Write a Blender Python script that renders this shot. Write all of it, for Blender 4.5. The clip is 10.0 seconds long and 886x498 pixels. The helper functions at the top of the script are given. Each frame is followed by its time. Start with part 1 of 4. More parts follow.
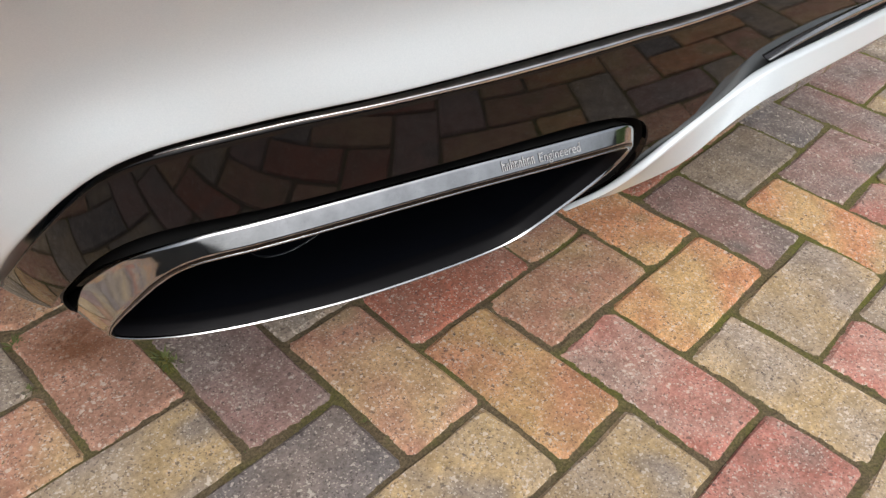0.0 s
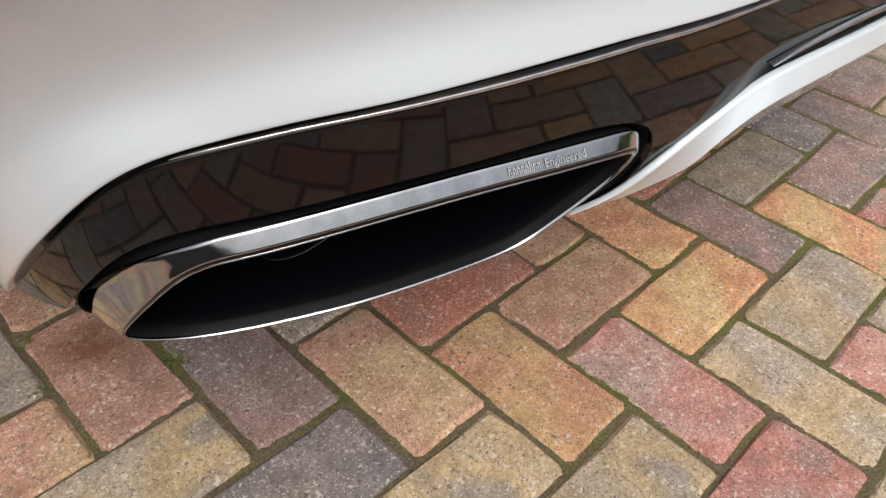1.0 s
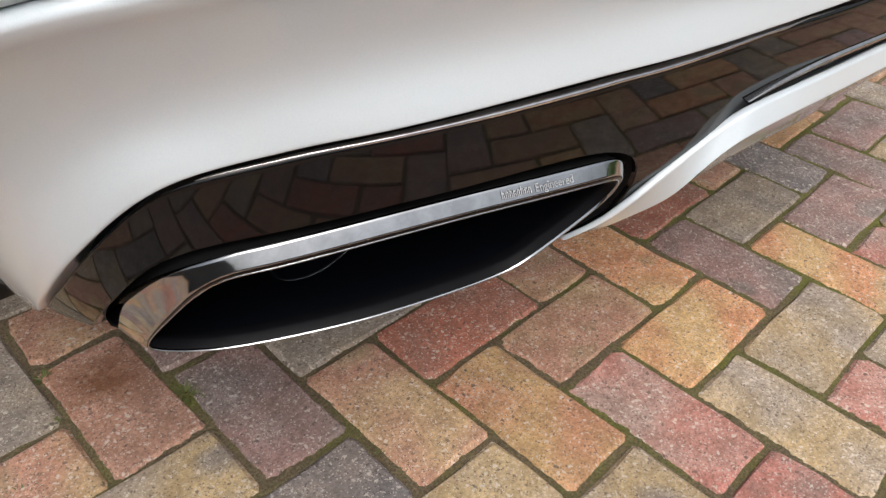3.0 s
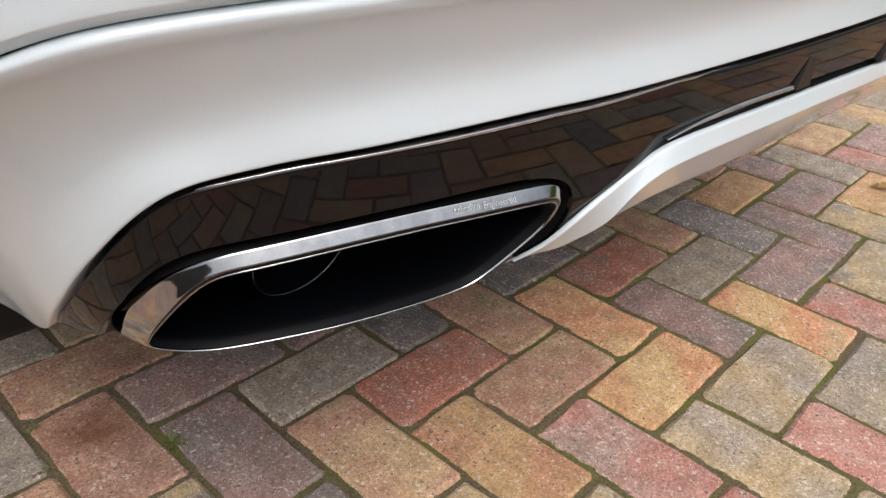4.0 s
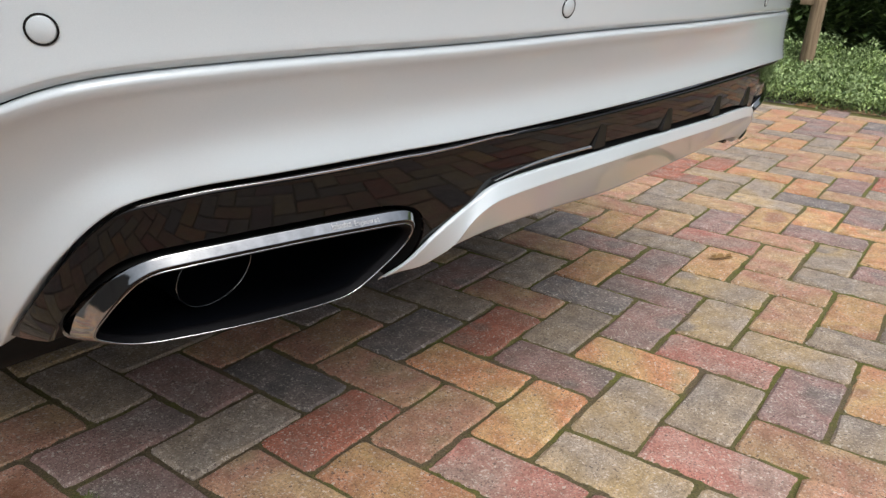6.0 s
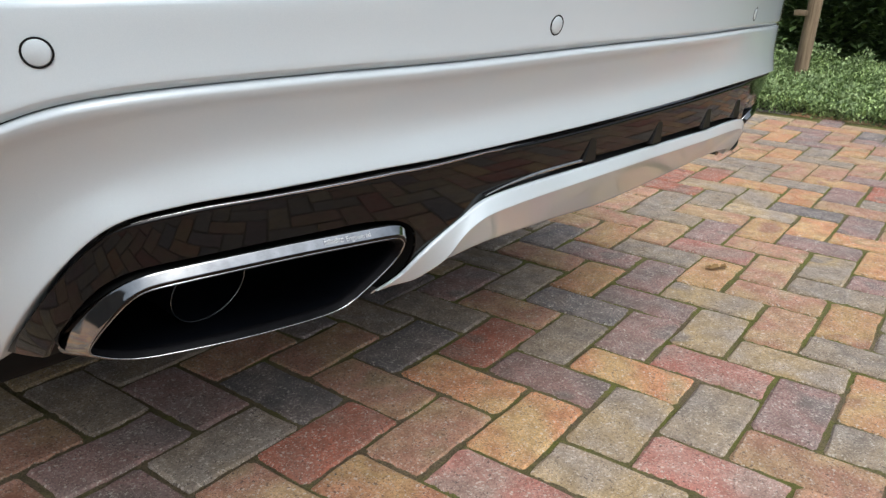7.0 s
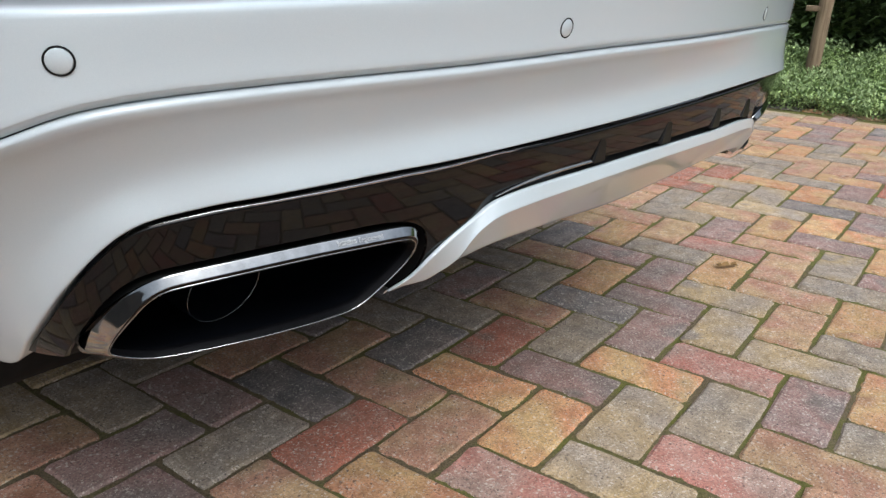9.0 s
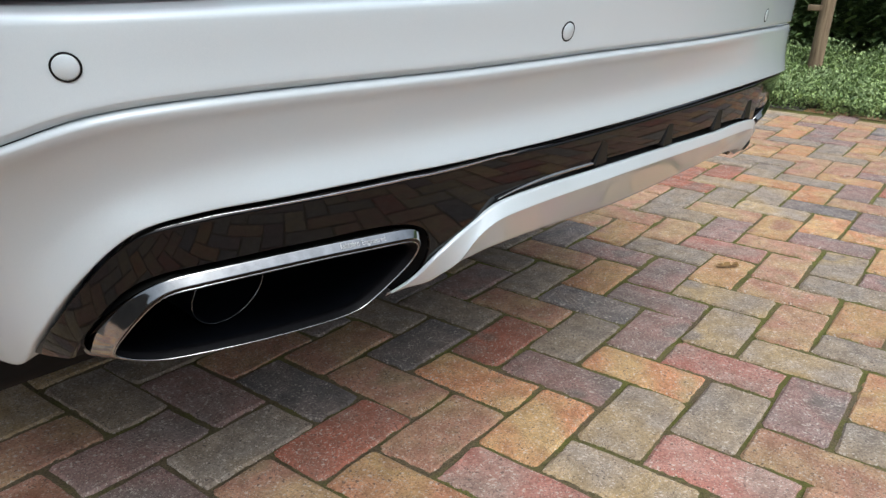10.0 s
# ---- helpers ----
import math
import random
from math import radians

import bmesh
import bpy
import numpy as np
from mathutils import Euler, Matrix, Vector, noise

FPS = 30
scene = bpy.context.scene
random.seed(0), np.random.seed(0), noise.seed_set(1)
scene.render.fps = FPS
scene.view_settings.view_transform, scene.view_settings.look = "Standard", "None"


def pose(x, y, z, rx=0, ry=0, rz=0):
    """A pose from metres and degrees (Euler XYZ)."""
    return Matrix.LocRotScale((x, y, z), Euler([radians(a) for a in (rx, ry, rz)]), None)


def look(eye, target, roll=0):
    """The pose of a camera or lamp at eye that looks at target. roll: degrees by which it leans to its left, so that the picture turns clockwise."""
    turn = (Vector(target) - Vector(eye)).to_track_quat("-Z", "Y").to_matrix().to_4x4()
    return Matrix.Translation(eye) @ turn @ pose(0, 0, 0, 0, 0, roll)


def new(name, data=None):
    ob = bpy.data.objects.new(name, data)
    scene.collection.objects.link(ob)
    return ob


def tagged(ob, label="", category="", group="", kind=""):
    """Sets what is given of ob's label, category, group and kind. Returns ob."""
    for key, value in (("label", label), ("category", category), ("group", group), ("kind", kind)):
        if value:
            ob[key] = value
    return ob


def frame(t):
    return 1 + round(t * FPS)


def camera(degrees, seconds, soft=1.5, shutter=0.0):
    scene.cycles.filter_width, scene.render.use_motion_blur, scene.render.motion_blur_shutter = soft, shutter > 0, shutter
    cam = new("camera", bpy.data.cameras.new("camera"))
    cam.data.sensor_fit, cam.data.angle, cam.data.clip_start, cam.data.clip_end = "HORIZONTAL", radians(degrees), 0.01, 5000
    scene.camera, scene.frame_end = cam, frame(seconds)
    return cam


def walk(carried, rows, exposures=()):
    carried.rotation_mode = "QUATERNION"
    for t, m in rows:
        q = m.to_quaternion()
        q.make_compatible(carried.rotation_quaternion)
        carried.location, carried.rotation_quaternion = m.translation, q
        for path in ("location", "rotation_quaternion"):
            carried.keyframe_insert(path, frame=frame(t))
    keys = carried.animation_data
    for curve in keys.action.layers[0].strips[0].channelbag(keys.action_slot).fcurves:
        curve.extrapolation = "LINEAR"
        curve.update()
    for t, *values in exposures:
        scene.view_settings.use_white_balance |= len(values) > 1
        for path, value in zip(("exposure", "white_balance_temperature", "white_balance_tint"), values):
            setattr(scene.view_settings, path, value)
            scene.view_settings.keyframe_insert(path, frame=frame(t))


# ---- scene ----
cam = camera(59.7, 10.0, soft=1.4)
PATH = [
    (0, (-0.506, -0.332, 0.652), (0.548, 0.755, -0.655), 3.9),
    (0.5, (-0.509, -0.33, 0.654), (0.54, 0.765, -0.65), 3.8),
    (1, (-0.509, -0.335, 0.656), (0.534, 0.768, -0.646), 3.6),
    (1.5, (-0.512, -0.339, 0.659), (0.526, 0.774, -0.638), 3.4),
    (2, (-0.515, -0.347, 0.663), (0.522, 0.778, -0.624), 3.2),
    (2.5, (-0.518, -0.351, 0.666), (0.529, 0.796, -0.595), 3.1),
    (2.7, (-0.52, -0.353, 0.664), (0.536, 0.806, -0.579), 3.0),
    (3.8, (-0.561, -0.415, 0.665), (0.598, 0.827, -0.389), 2.6),
    (4, (-0.57, -0.43, 0.664), (0.619, 0.822, -0.344), 2.6),
    (4.5, (-0.606, -0.48, 0.65), (0.667, 0.777, -0.243), 2.6),
    (5, (-0.638, -0.522, 0.651), (0.715, 0.713, -0.151), 2.6),
    (5.5, (-0.667, -0.551, 0.656), (0.748, 0.652, -0.087), 2.6),
    (6, (-0.677, -0.571, 0.659), (0.773, 0.609, -0.053), 2.5),
    (6.2, (-0.678, -0.574, 0.66), (0.78, 0.6, -0.044), 2.5),
    (7.3, (-0.679, -0.582, 0.668), (0.776, 0.604, -0.016), 2.1),
    (7.5, (-0.681, -0.583, 0.67), (0.774, 0.604, -0.016), 2.0),
    (8, (-0.684, -0.585, 0.672), (0.766, 0.608, -0.016), 2.0),
    (8.5, (-0.687, -0.586, 0.672), (0.757, 0.613, -0.018), 1.9),
    (9, (-0.685, -0.584, 0.672), (0.754, 0.617, -0.023), 1.9),
    (9.5, (-0.687, -0.586, 0.674), (0.749, 0.619, -0.022), 1.8),
    (10, (-0.688, -0.586, 0.676), (0.748, 0.619, -0.021), 1.8),
]
walk(cam, [(t, look(eye, target, roll)) for t, eye, target, roll in PATH],
     [(0.0, -0.12, 6500, 10), (4.5, -0.15, 6450, 10), (6.0, -0.28, 6350, 9), (7.4, -0.31, 6030, 6), (10.0, -0.29, 6030, 6)])

# ---------------------------------------------------------------- light
world = bpy.data.worlds.new("overcast_sky")
scene.world = world
world.use_nodes = True
wn, wl = world.node_tree.nodes, world.node_tree.links
wn.clear()
SUN_UP, SUN_ROUND = 52.0, 206.0
sky = wn.new("ShaderNodeTexSky")
sky.sky_type, sky.sun_disc = "NISHITA", False
sky.sun_elevation, sky.sun_rotation = radians(SUN_UP), radians(SUN_ROUND)
sky.air_density, sky.dust_density, sky.ozone_density = 1.0, 4.0, 1.0
grey = wn.new("ShaderNodeHueSaturation")
grey.inputs["Saturation"].default_value = 0.42
back = wn.new("ShaderNodeBackground")
back.inputs["Strength"].default_value = 0.108
wout = wn.new("ShaderNodeOutputWorld")
wl.new(sky.outputs[0], grey.inputs["Color"])
# cloud layer: three times as bright overhead as at the horizon
way = wn.new("ShaderNodeTexCoord")
axes = wn.new("ShaderNodeSeparateXYZ")
lift = wn.new("ShaderNodeMapRange")
lift.inputs["From Min"].default_value, lift.inputs["From Max"].default_value = 0.0, 1.0
lift.inputs["To Min"].default_value, lift.inputs["To Max"].default_value = 0.8, 3.1
clouds = wn.new("ShaderNodeVectorMath")
clouds.operation = "SCALE"
wl.new(way.outputs["Generated"], axes.inputs[0])
wl.new(axes.outputs["Z"], lift.inputs["Value"])
wl.new(grey.outputs[0], clouds.inputs[0])
wl.new(lift.outputs["Result"], clouds.inputs["Scale"])
wl.new(clouds.outputs[0], back.inputs["Color"])
wl.new(back.outputs[0], wout.inputs["Surface"])

sun = new("sun", bpy.data.lights.new("sun", "SUN"))
sun.data.energy, sun.data.angle, sun.data.color = 1.2, radians(40), (1.0, 0.985, 0.96)
az, el = radians(SUN_ROUND), radians(SUN_UP)
sun_way = Vector((math.sin(az) * math.cos(el), math.cos(az) * math.cos(el), math.sin(el)))
sun.matrix_world = look(sun_way * 30, (0, 0, 0))


# ---------------------------------------------------------------- materials
def material(name):
    m = bpy.data.materials.new(name)
    m.use_nodes = True
    return m, m.node_tree.nodes, m.node_tree.links, m.node_tree.nodes["Principled BSDF"]


def ramp_of(nodes, stops):
    r = nodes.new("ShaderNodeValToRGB")
    r.color_ramp.elements[0].position, r.color_ramp.elements[0].color = stops[0][0], (*stops[0][1], 1)
    r.color_ramp.elements[1].position, r.color_ramp.elements[1].color = stops[-1][0], (*stops[-1][1], 1)
    for at, col in stops[1:-1]:
        r.color_ramp.elements.new(at).color = (*col, 1)
    return r


def mixed(nodes, links, mode, fac, a, b):
    m = nodes.new("ShaderNodeMix")
    m.data_type, m.blend_type = "RGBA", mode
    for sock, val in ((m.inputs["Factor"], fac), (m.inputs["A"], a), (m.inputs["B"], b)):
        if hasattr(val, "links"):
            links.new(val, sock)
        elif isinstance(val, tuple):
            sock.default_value = (*val, 1)
        else:
            sock.default_value = val
    return m.outputs["Result"]


def noise_of(nodes, links, scale, detail=4.0, rough=0.55, vector=None):
    n = nodes.new("ShaderNodeTexNoise")
    n.inputs["Scale"].default_value, n.inputs["Detail"].default_value = scale, detail
    n.inputs["Roughness"].default_value = rough
    if vector is not None:
        links.new(vector, n.inputs["Vector"])
    return n


def paving_material(name, main, other, blend, stain=None):
    """Concrete block: a face mix with pale and dark grit, clouded between two tones."""
    m, nodes, links, bsdf = material(name)
    geo = nodes.new("ShaderNodeNewGeometry")
    info = nodes.new("ShaderNodeObjectInfo")
    place = geo.outputs["Position"]
    tone = noise_of(nodes, links, 7.0, 2.0, 0.5, place)
    grey = tuple(0.75 * c + 0.25 * g for c, g in zip(other, (0.20, 0.18, 0.165)))
    tr = ramp_of(nodes, [(0.33, grey), (0.46 - blend * 0.05, main), (0.63, other)])
    links.new(tone.outputs["Fac"], tr.inputs["Fac"])
    # weathering cloud and fine cloud
    wear = noise_of(nodes, links, 28.0, 4.0, 0.6, place)
    wr = ramp_of(nodes, [(0.3, (0.72, 0.71, 0.70)), (0.7, (1.17, 1.17, 1.17))])
    links.new(wear.outputs["Fac"], wr.inputs["Fac"])
    col = mixed(nodes, links, "MULTIPLY", 1.0, tr.outputs["Color"], wr.outputs["Color"])
    cloud = noise_of(nodes, links, 210.0, 6.0, 0.8, place)
    cr = ramp_of(nodes, [(0.30, (0.52, 0.50, 0.49)), (0.5, (0.97, 0.97, 0.97)), (0.72, (1.42, 1.42, 1.40))])
    links.new(cloud.outputs["Fac"], cr.inputs["Fac"])
    col = mixed(nodes, links, "MULTIPLY", 1.0, col, cr.outputs["Color"])

    # grit of two sizes, bunched where the face mix has worn
    def grit(scale, share_pale, share_dark, pale_col, dark_col, col):
        warp = noise_of(nodes, links, scale * 0.6, 2.0, 0.6, place)
        bend = nodes.new("ShaderNodeVectorMath")
        bend.operation = "MULTIPLY_ADD"
        bend.inputs[1].default_value = (1.4 / scale,) * 3
        links.new(warp.outputs["Color"], bend.inputs[0])
        links.new(place, bend.inputs[2])
        vor = nodes.new("ShaderNodeTexVoronoi")
        vor.inputs["Scale"].default_value = scale
        links.new(bend.outputs["Vector"], vor.inputs["Vector"])
        sep = nodes.new("ShaderNodeSeparateColor")
        links.new(vor.outputs["Color"], sep.inputs["Color"])
        for channel, share, tint in (("Green", share_dark, dark_col), ("Red", share_pale, pale_col)):
            add = nodes.new("ShaderNodeMath")
            add.operation = "MULTIPLY_ADD"
            add.inputs[1].default_value = 0.16
            links.new(wear.outputs["Fac"], add.inputs[0])
            links.new(sep.outputs[channel], add.inputs[2])
            over = nodes.new("ShaderNodeMapRange")
            over.inputs["From Min"].default_value, over.inputs["From Max"].default_value = 1.08 - share, 1.09 - share
            over.inputs["To Max"].default_value = 0.66
            links.new(add.outputs[0], over.inputs["Value"])
            col = mixed(nodes, links, "MIX", over.outputs["Result"], col, tint)
        return col
    col = grit(640.0, 0.085, 0.075, (0.56, 0.50, 0.43), (0.085, 0.07, 0.068), col)
    col = grit(290.0, 0.036, 0.02, (0.60, 0.54, 0.47), (0.08, 0.065, 0.06), col)
    if stain:
        off = nodes.new("ShaderNodeVectorMath")
        off.operation = "DISTANCE"
        off.inputs[1].default_value = (stain[0], stain[1], 0)
        warp = noise_of(nodes, links, 34.0, 6.0, 0.7, place)
        links.new(place, off.inputs[0])
        add = nodes.new("ShaderNodeMath")
        add.operation = "MULTIPLY_ADD"
        add.inputs[1].default_value, add.inputs[2].default_value = 0.11, -0.055
        links.new(warp.outputs["Fac"], add.inputs[0])
        far_off = nodes.new("ShaderNodeMath")
        links.new(off.outputs["Value"], far_off.inputs[0])
        links.new(add.outputs[0], far_off.inputs[1])
        rim = nodes.new("ShaderNodeMapRange")
        rim.inputs["From Min"].default_value, rim.inputs["From Max"].default_value = stain[2] * 0.2, stain[2]
        rim.inputs["To Min"].default_value, rim.inputs["To Max"].default_value = 0.75, 0.0
        links.new(far_off.outputs[0], rim.inputs["Value"])
        col = mixed(nodes, links, "MIX", rim.outputs["Result"], col, (0.13, 0.055, 0.025))
    # each block a little lighter or darker
    vary = nodes.new("ShaderNodeMapRange")
    vary.inputs["To Min"].default_value, vary.inputs["To Max"].default_value = 1.0, 1.28
    links.new(info.outputs["Random"], vary.inputs["Value"])
    hsv = nodes.new("ShaderNodeHueSaturation")
    links.new(col, hsv.inputs["Color"])
    links.new(vary.outputs["Result"], hsv.inputs["Value"])
    hsv.inputs["Saturation"].default_value = 1.12
    links.new(hsv.outputs["Color"], bsdf.inputs["Base Color"])
    bsdf.inputs["Roughness"].default_value = 0.88
    bsdf.inputs["Specular IOR Level"].default_value = 0.3
    bump = nodes.new("ShaderNodeBump")
    bump.inputs["Strength"].default_value, bump.inputs["Distance"].default_value = 0.8, 0.002
    grain = noise_of(nodes, links, 420.0, 6.0, 0.8, place)
    links.new(grain.outputs["Fac"], bump.inputs["Height"])
    links.new(bump.outputs["Normal"], bsdf.inputs["Normal"])
    return m


PAVERS = {
    "r": paving_material("red_block", (0.430, 0.188, 0.140), (0.330, 0.195, 0.155), 0.6),
    "k": paving_material("pink_block", (0.485, 0.238, 0.200), (0.370, 0.262, 0.225), 0.8),
    "o": paving_material("orange_block", (0.525, 0.280, 0.175), (0.510, 0.355, 0.200), 0.8),
    "p": paving_material("pink_brown_block", (0.440, 0.258, 0.195), (0.445, 0.318, 0.200), 0.8),
    "y": paving_material("yellow_block", (0.510, 0.352, 0.198), (0.485, 0.270, 0.180), 0.8),
    "t": paving_material("tan_grey_block", (0.455, 0.345, 0.212), (0.345, 0.288, 0.238), 1.0),
    "g": paving_material("grey_block", (0.290, 0.250, 0.216), (0.355, 0.285, 0.215), 0.8),
    "m": paving_material("mauve_block", (0.345, 0.228, 0.205), (0.258, 0.210, 0.194), 0.9),
    "d": paving_material("dark_block", (0.194, 0.178, 0.174), (0.255, 0.215, 0.195), 0.8),
    "s": paving_material("stained_block", (0.440, 0.258, 0.195), (0.395, 0.245, 0.190), 0.8, (-0.40, 0.335, 0.055)),
}


def joint_material():
    """Dark sand and soil in the joints, overgrown with moss in places, most of it away from the car."""
    m, nodes, links, bsdf = material("joint_sand_and_moss")
    geo = nodes.new("ShaderNodeNewGeometry")
    place = geo.outputs["Position"]
    big = noise_of(nodes, links, 6.5, 6.0, 0.65, place)
    fine = noise_of(nodes, links, 300.0, 6.0, 0.8, place)
    sand = ramp_of(nodes, [(0.3, (0.05, 0.036, 0.024)), (0.55, (0.18, 0.13, 0.08)), (0.78, (0.40, 0.31, 0.21))])
    links.new(fine.outputs["Fac"], sand.inputs["Fac"])
    moss = ramp_of(nodes, [(0.3, (0.05, 0.052, 0.012)), (0.6, (0.19, 0.19, 0.035)), (0.8, (0.32, 0.32, 0.08))])
    links.new(fine.outputs["Fac"], moss.inputs["Fac"])
    axes = nodes.new("ShaderNodeSeparateXYZ")
    links.new(place, axes.inputs[0])
    more = nodes.new("ShaderNodeMapRange")
    more.inputs["From Min"].default_value, more.inputs["From Max"].default_value = -0.3, 0.7
    more.inputs["To Min"].default_value, more.inputs["To Max"].default_value = -0.05, 0.06
    links.new(axes.outputs["X"], more.inputs["Value"])
    add = nodes.new("ShaderNodeMath")
    links.new(big.outputs["Fac"], add.inputs[0])
    links.new(more.outputs["Result"], add.inputs[1])
    where = ramp_of(nodes, [(0.44, (0.12, 0.12, 0.12)), (0.62, (0.95, 0.95, 0.95))])
    links.new(add.outputs[0], where.inputs["Fac"])
    col = mixed(nodes, links, "MIX", where.outputs["Color"], sand.outputs["Color"], moss.outputs["Color"])
    links.new(col, bsdf.inputs["Base Color"])
    bsdf.inputs["Roughness"].default_value = 0.95
    bump = nodes.new("ShaderNodeBump")
    bump.inputs["Strength"].default_value, bump.inputs["Distance"].default_value = 1.0, 0.004
    links.new(fine.outputs["Fac"], bump.inputs["Height"])
    links.new(bump.outputs["Normal"], bsdf.inputs["Normal"])
    return m


def soil_material():
    m, nodes, links, bsdf = material("garden_soil")
    geo = nodes.new("ShaderNodeNewGeometry")
    fine = noise_of(nodes, links, 40.0, 8.0, 0.7, geo.outputs["Position"])
    r = ramp_of(nodes, [(0.3, (0.03, 0.022, 0.015)), (0.7, (0.11, 0.08, 0.05))])
    links.new(fine.outputs["Fac"], r.inputs["Fac"])
    links.new(r.outputs["Color"], bsdf.inputs["Base Color"])
    bsdf.inputs["Roughness"].default_value = 0.95
    return m


def white_paint():
    m, nodes, links, bsdf = material("white_pearl_paint")
    geo = nodes.new("ShaderNodeNewGeometry")
    flake = noise_of(nodes, links, 1800.0, 2.0, 0.5, geo.outputs["Position"])
    r = ramp_of(nodes, [(0.3, (0.518, 0.58, 0.612)), (0.7, (0.562, 0.62, 0.647))])
    links.new(flake.outputs["Fac"], r.inputs["Fac"])
    links.new(r.outputs["Color"], bsdf.inputs["Base Color"])
    bsdf.inputs["Roughness"].default_value = 0.42
    bsdf.inputs["Coat Weight"].default_value, bsdf.inputs["Coat Roughness"].default_value = 1.0, 0.03
    return m


def gloss_black(name="gloss_black_plastic", rough=0.035):
    m, nodes, links, bsdf = material(name)
    geo = nodes.new("ShaderNodeNewGeometry")
    n = noise_of(nodes, links, 30.0, 6.0, 0.6, geo.outputs["Position"])
    r = nodes.new("ShaderNodeMapRange")
    r.inputs["To Min"].default_value, r.inputs["To Max"].default_value = rough * 0.6, rough * 1.5
    links.new(n.outputs["Fac"], r.inputs["Value"])
    links.new(r.outputs["Result"], bsdf.inputs["Roughness"])
    bsdf.inputs["Base Color"].default_value = (0.004, 0.0035, 0.0035, 1)
    bsdf.inputs["IOR"].default_value = 1.38
    return m


def satin(name, colour, rough, metal=0.0):
    m, nodes, links, bsdf = material(name)
    geo = nodes.new("ShaderNodeNewGeometry")
    n = noise_of(nodes, links, 90.0, 5.0, 0.6, geo.outputs["Position"])
    r = ramp_of(nodes, [(0.25, tuple(c * 0.82 for c in colour)), (0.75, tuple(min(1, c * 1.15) for c in colour))])
    links.new(n.outputs["Fac"], r.inputs["Fac"])
    links.new(r.outputs["Color"], bsdf.inputs["Base Color"])
    bsdf.inputs["Roughness"].default_value, bsdf.inputs["Metallic"].default_value = rough, metal
    return m


def leaf_material(name, dark, light):
    m, nodes, links, bsdf = material(name)
    geo = nodes.new("ShaderNodeNewGeometry")
    r = ramp_of(nodes, [(0.0, dark), (0.75, light), (1.0, tuple(min(1, c * 1.35) for c in light))])
    links.new(geo.outputs["Random Per Island"], r.inputs["Fac"])
    links.new(r.outputs["Color"], bsdf.inputs["Base Color"])
    bsdf.inputs["Roughness"].default_value = 0.6
    return m


def wood_material():
    m, nodes, links, bsdf = material("weathered_wood")
    geo = nodes.new("ShaderNodeNewGeometry")
    stretch = nodes.new("ShaderNodeMapping")
    stretch.inputs["Scale"].default_value = (60, 60, 4)
    links.new(geo.outputs["Position"], stretch.inputs["Vector"])
    n = noise_of(nodes, links, 1.0, 6.0, 0.65, stretch.outputs["Vector"])
    r = ramp_of(nodes, [(0.3, (0.13, 0.085, 0.05)), (0.7, (0.36, 0.26, 0.165))])
    links.new(n.outputs["Fac"], r.inputs["Fac"])
    links.new(r.outputs["Color"], bsdf.inputs["Base Color"])
    bsdf.inputs["Roughness"].default_value = 0.85
    return m


JOINT, SOIL, PAINT = joint_material(), soil_material(), white_paint()
BLACK = gloss_black()
CHROME = satin("dark_chrome", (0.40, 0.405, 0.41), 0.08, 1.0)
SOOT = satin("soot_black_metal", (0.0028, 0.0034, 0.0052), 0.4)
SOOT.node_tree.nodes["Principled BSDF"].inputs["Specular IOR Level"].default_value = 0.12
PLASTIC = satin("matt_black_plastic", (0.006, 0.006, 0.006), 0.6)
BRIGHT = satin("polished_chrome", (0.62, 0.62, 0.63), 0.08, 1.0)
SATIN = satin("satin_black_lip", (0.004, 0.004, 0.005), 0.5)
SATIN.node_tree.nodes["Principled BSDF"].inputs["Specular IOR Level"].default_value = 0.1
PLASTIC.node_tree.nodes["Principled BSDF"].inputs["Specular IOR Level"].default_value = 0.18
FIN = satin("satin_black_fin", (0.008, 0.007, 0.0065), 0.3)
FIN.node_tree.nodes["Principled BSDF"].inputs["Specular IOR Level"].default_value = 0.25
SKY_GLINT = satin("sky_glint_silver", (0.55, 0.54, 0.53), 0.25, 1.0)
RUBBER = satin("tyre_rubber", (0.02, 0.02, 0.02), 0.8)
ALLOY = satin("grey_alloy", (0.4, 0.4, 0.41), 0.35, 1.0)
LETTER = satin("etched_lettering", (0.55, 0.55, 0.55), 0.42, 0.85)
REDLENS = satin("red_lens", (0.16, 0.006, 0.01), 0.12)
WOOD = wood_material()
LEAF = leaf_material("ground_cover_leaf", (0.07, 0.12, 0.032), (0.34, 0.44, 0.165))
SHOOT = leaf_material("pale_shoot_leaf", (0.11, 0.17, 0.05), (0.29, 0.37, 0.16))
HEDGE = leaf_material("hedge_leaf", (0.03, 0.058, 0.017), (0.14, 0.21, 0.065))
GRASS = leaf_material("weed_leaf", (0.07, 0.085, 0.02), (0.15, 0.17, 0.05))
DRYLEAF = satin("dry_leaf", (0.26, 0.15, 0.05), 0.8)


# ---------------------------------------------------------------- mesh tools
def spline(points, per=10, closed=False):
    """Catmull-Rom line through the points."""
    c = [Vector(p) for p in points]
    q = [c[-1], *c, c[0], c[1]] if closed else [2 * c[0] - c[1], *c, 2 * c[-1] - c[-2]]
    out = []
    for i in range(len(q) - 3):
        a, b, d, e = q[i:i + 4]
        for k in range(per):
            t = k / per
            out.append(0.5 * (2 * b + (d - a) * t + (2 * a - 5 * b + 4 * d - e) * t * t + (3 * b - a - 3 * d + e) * t ** 3))
    if not closed:
        out.append(c[-1])
    return out


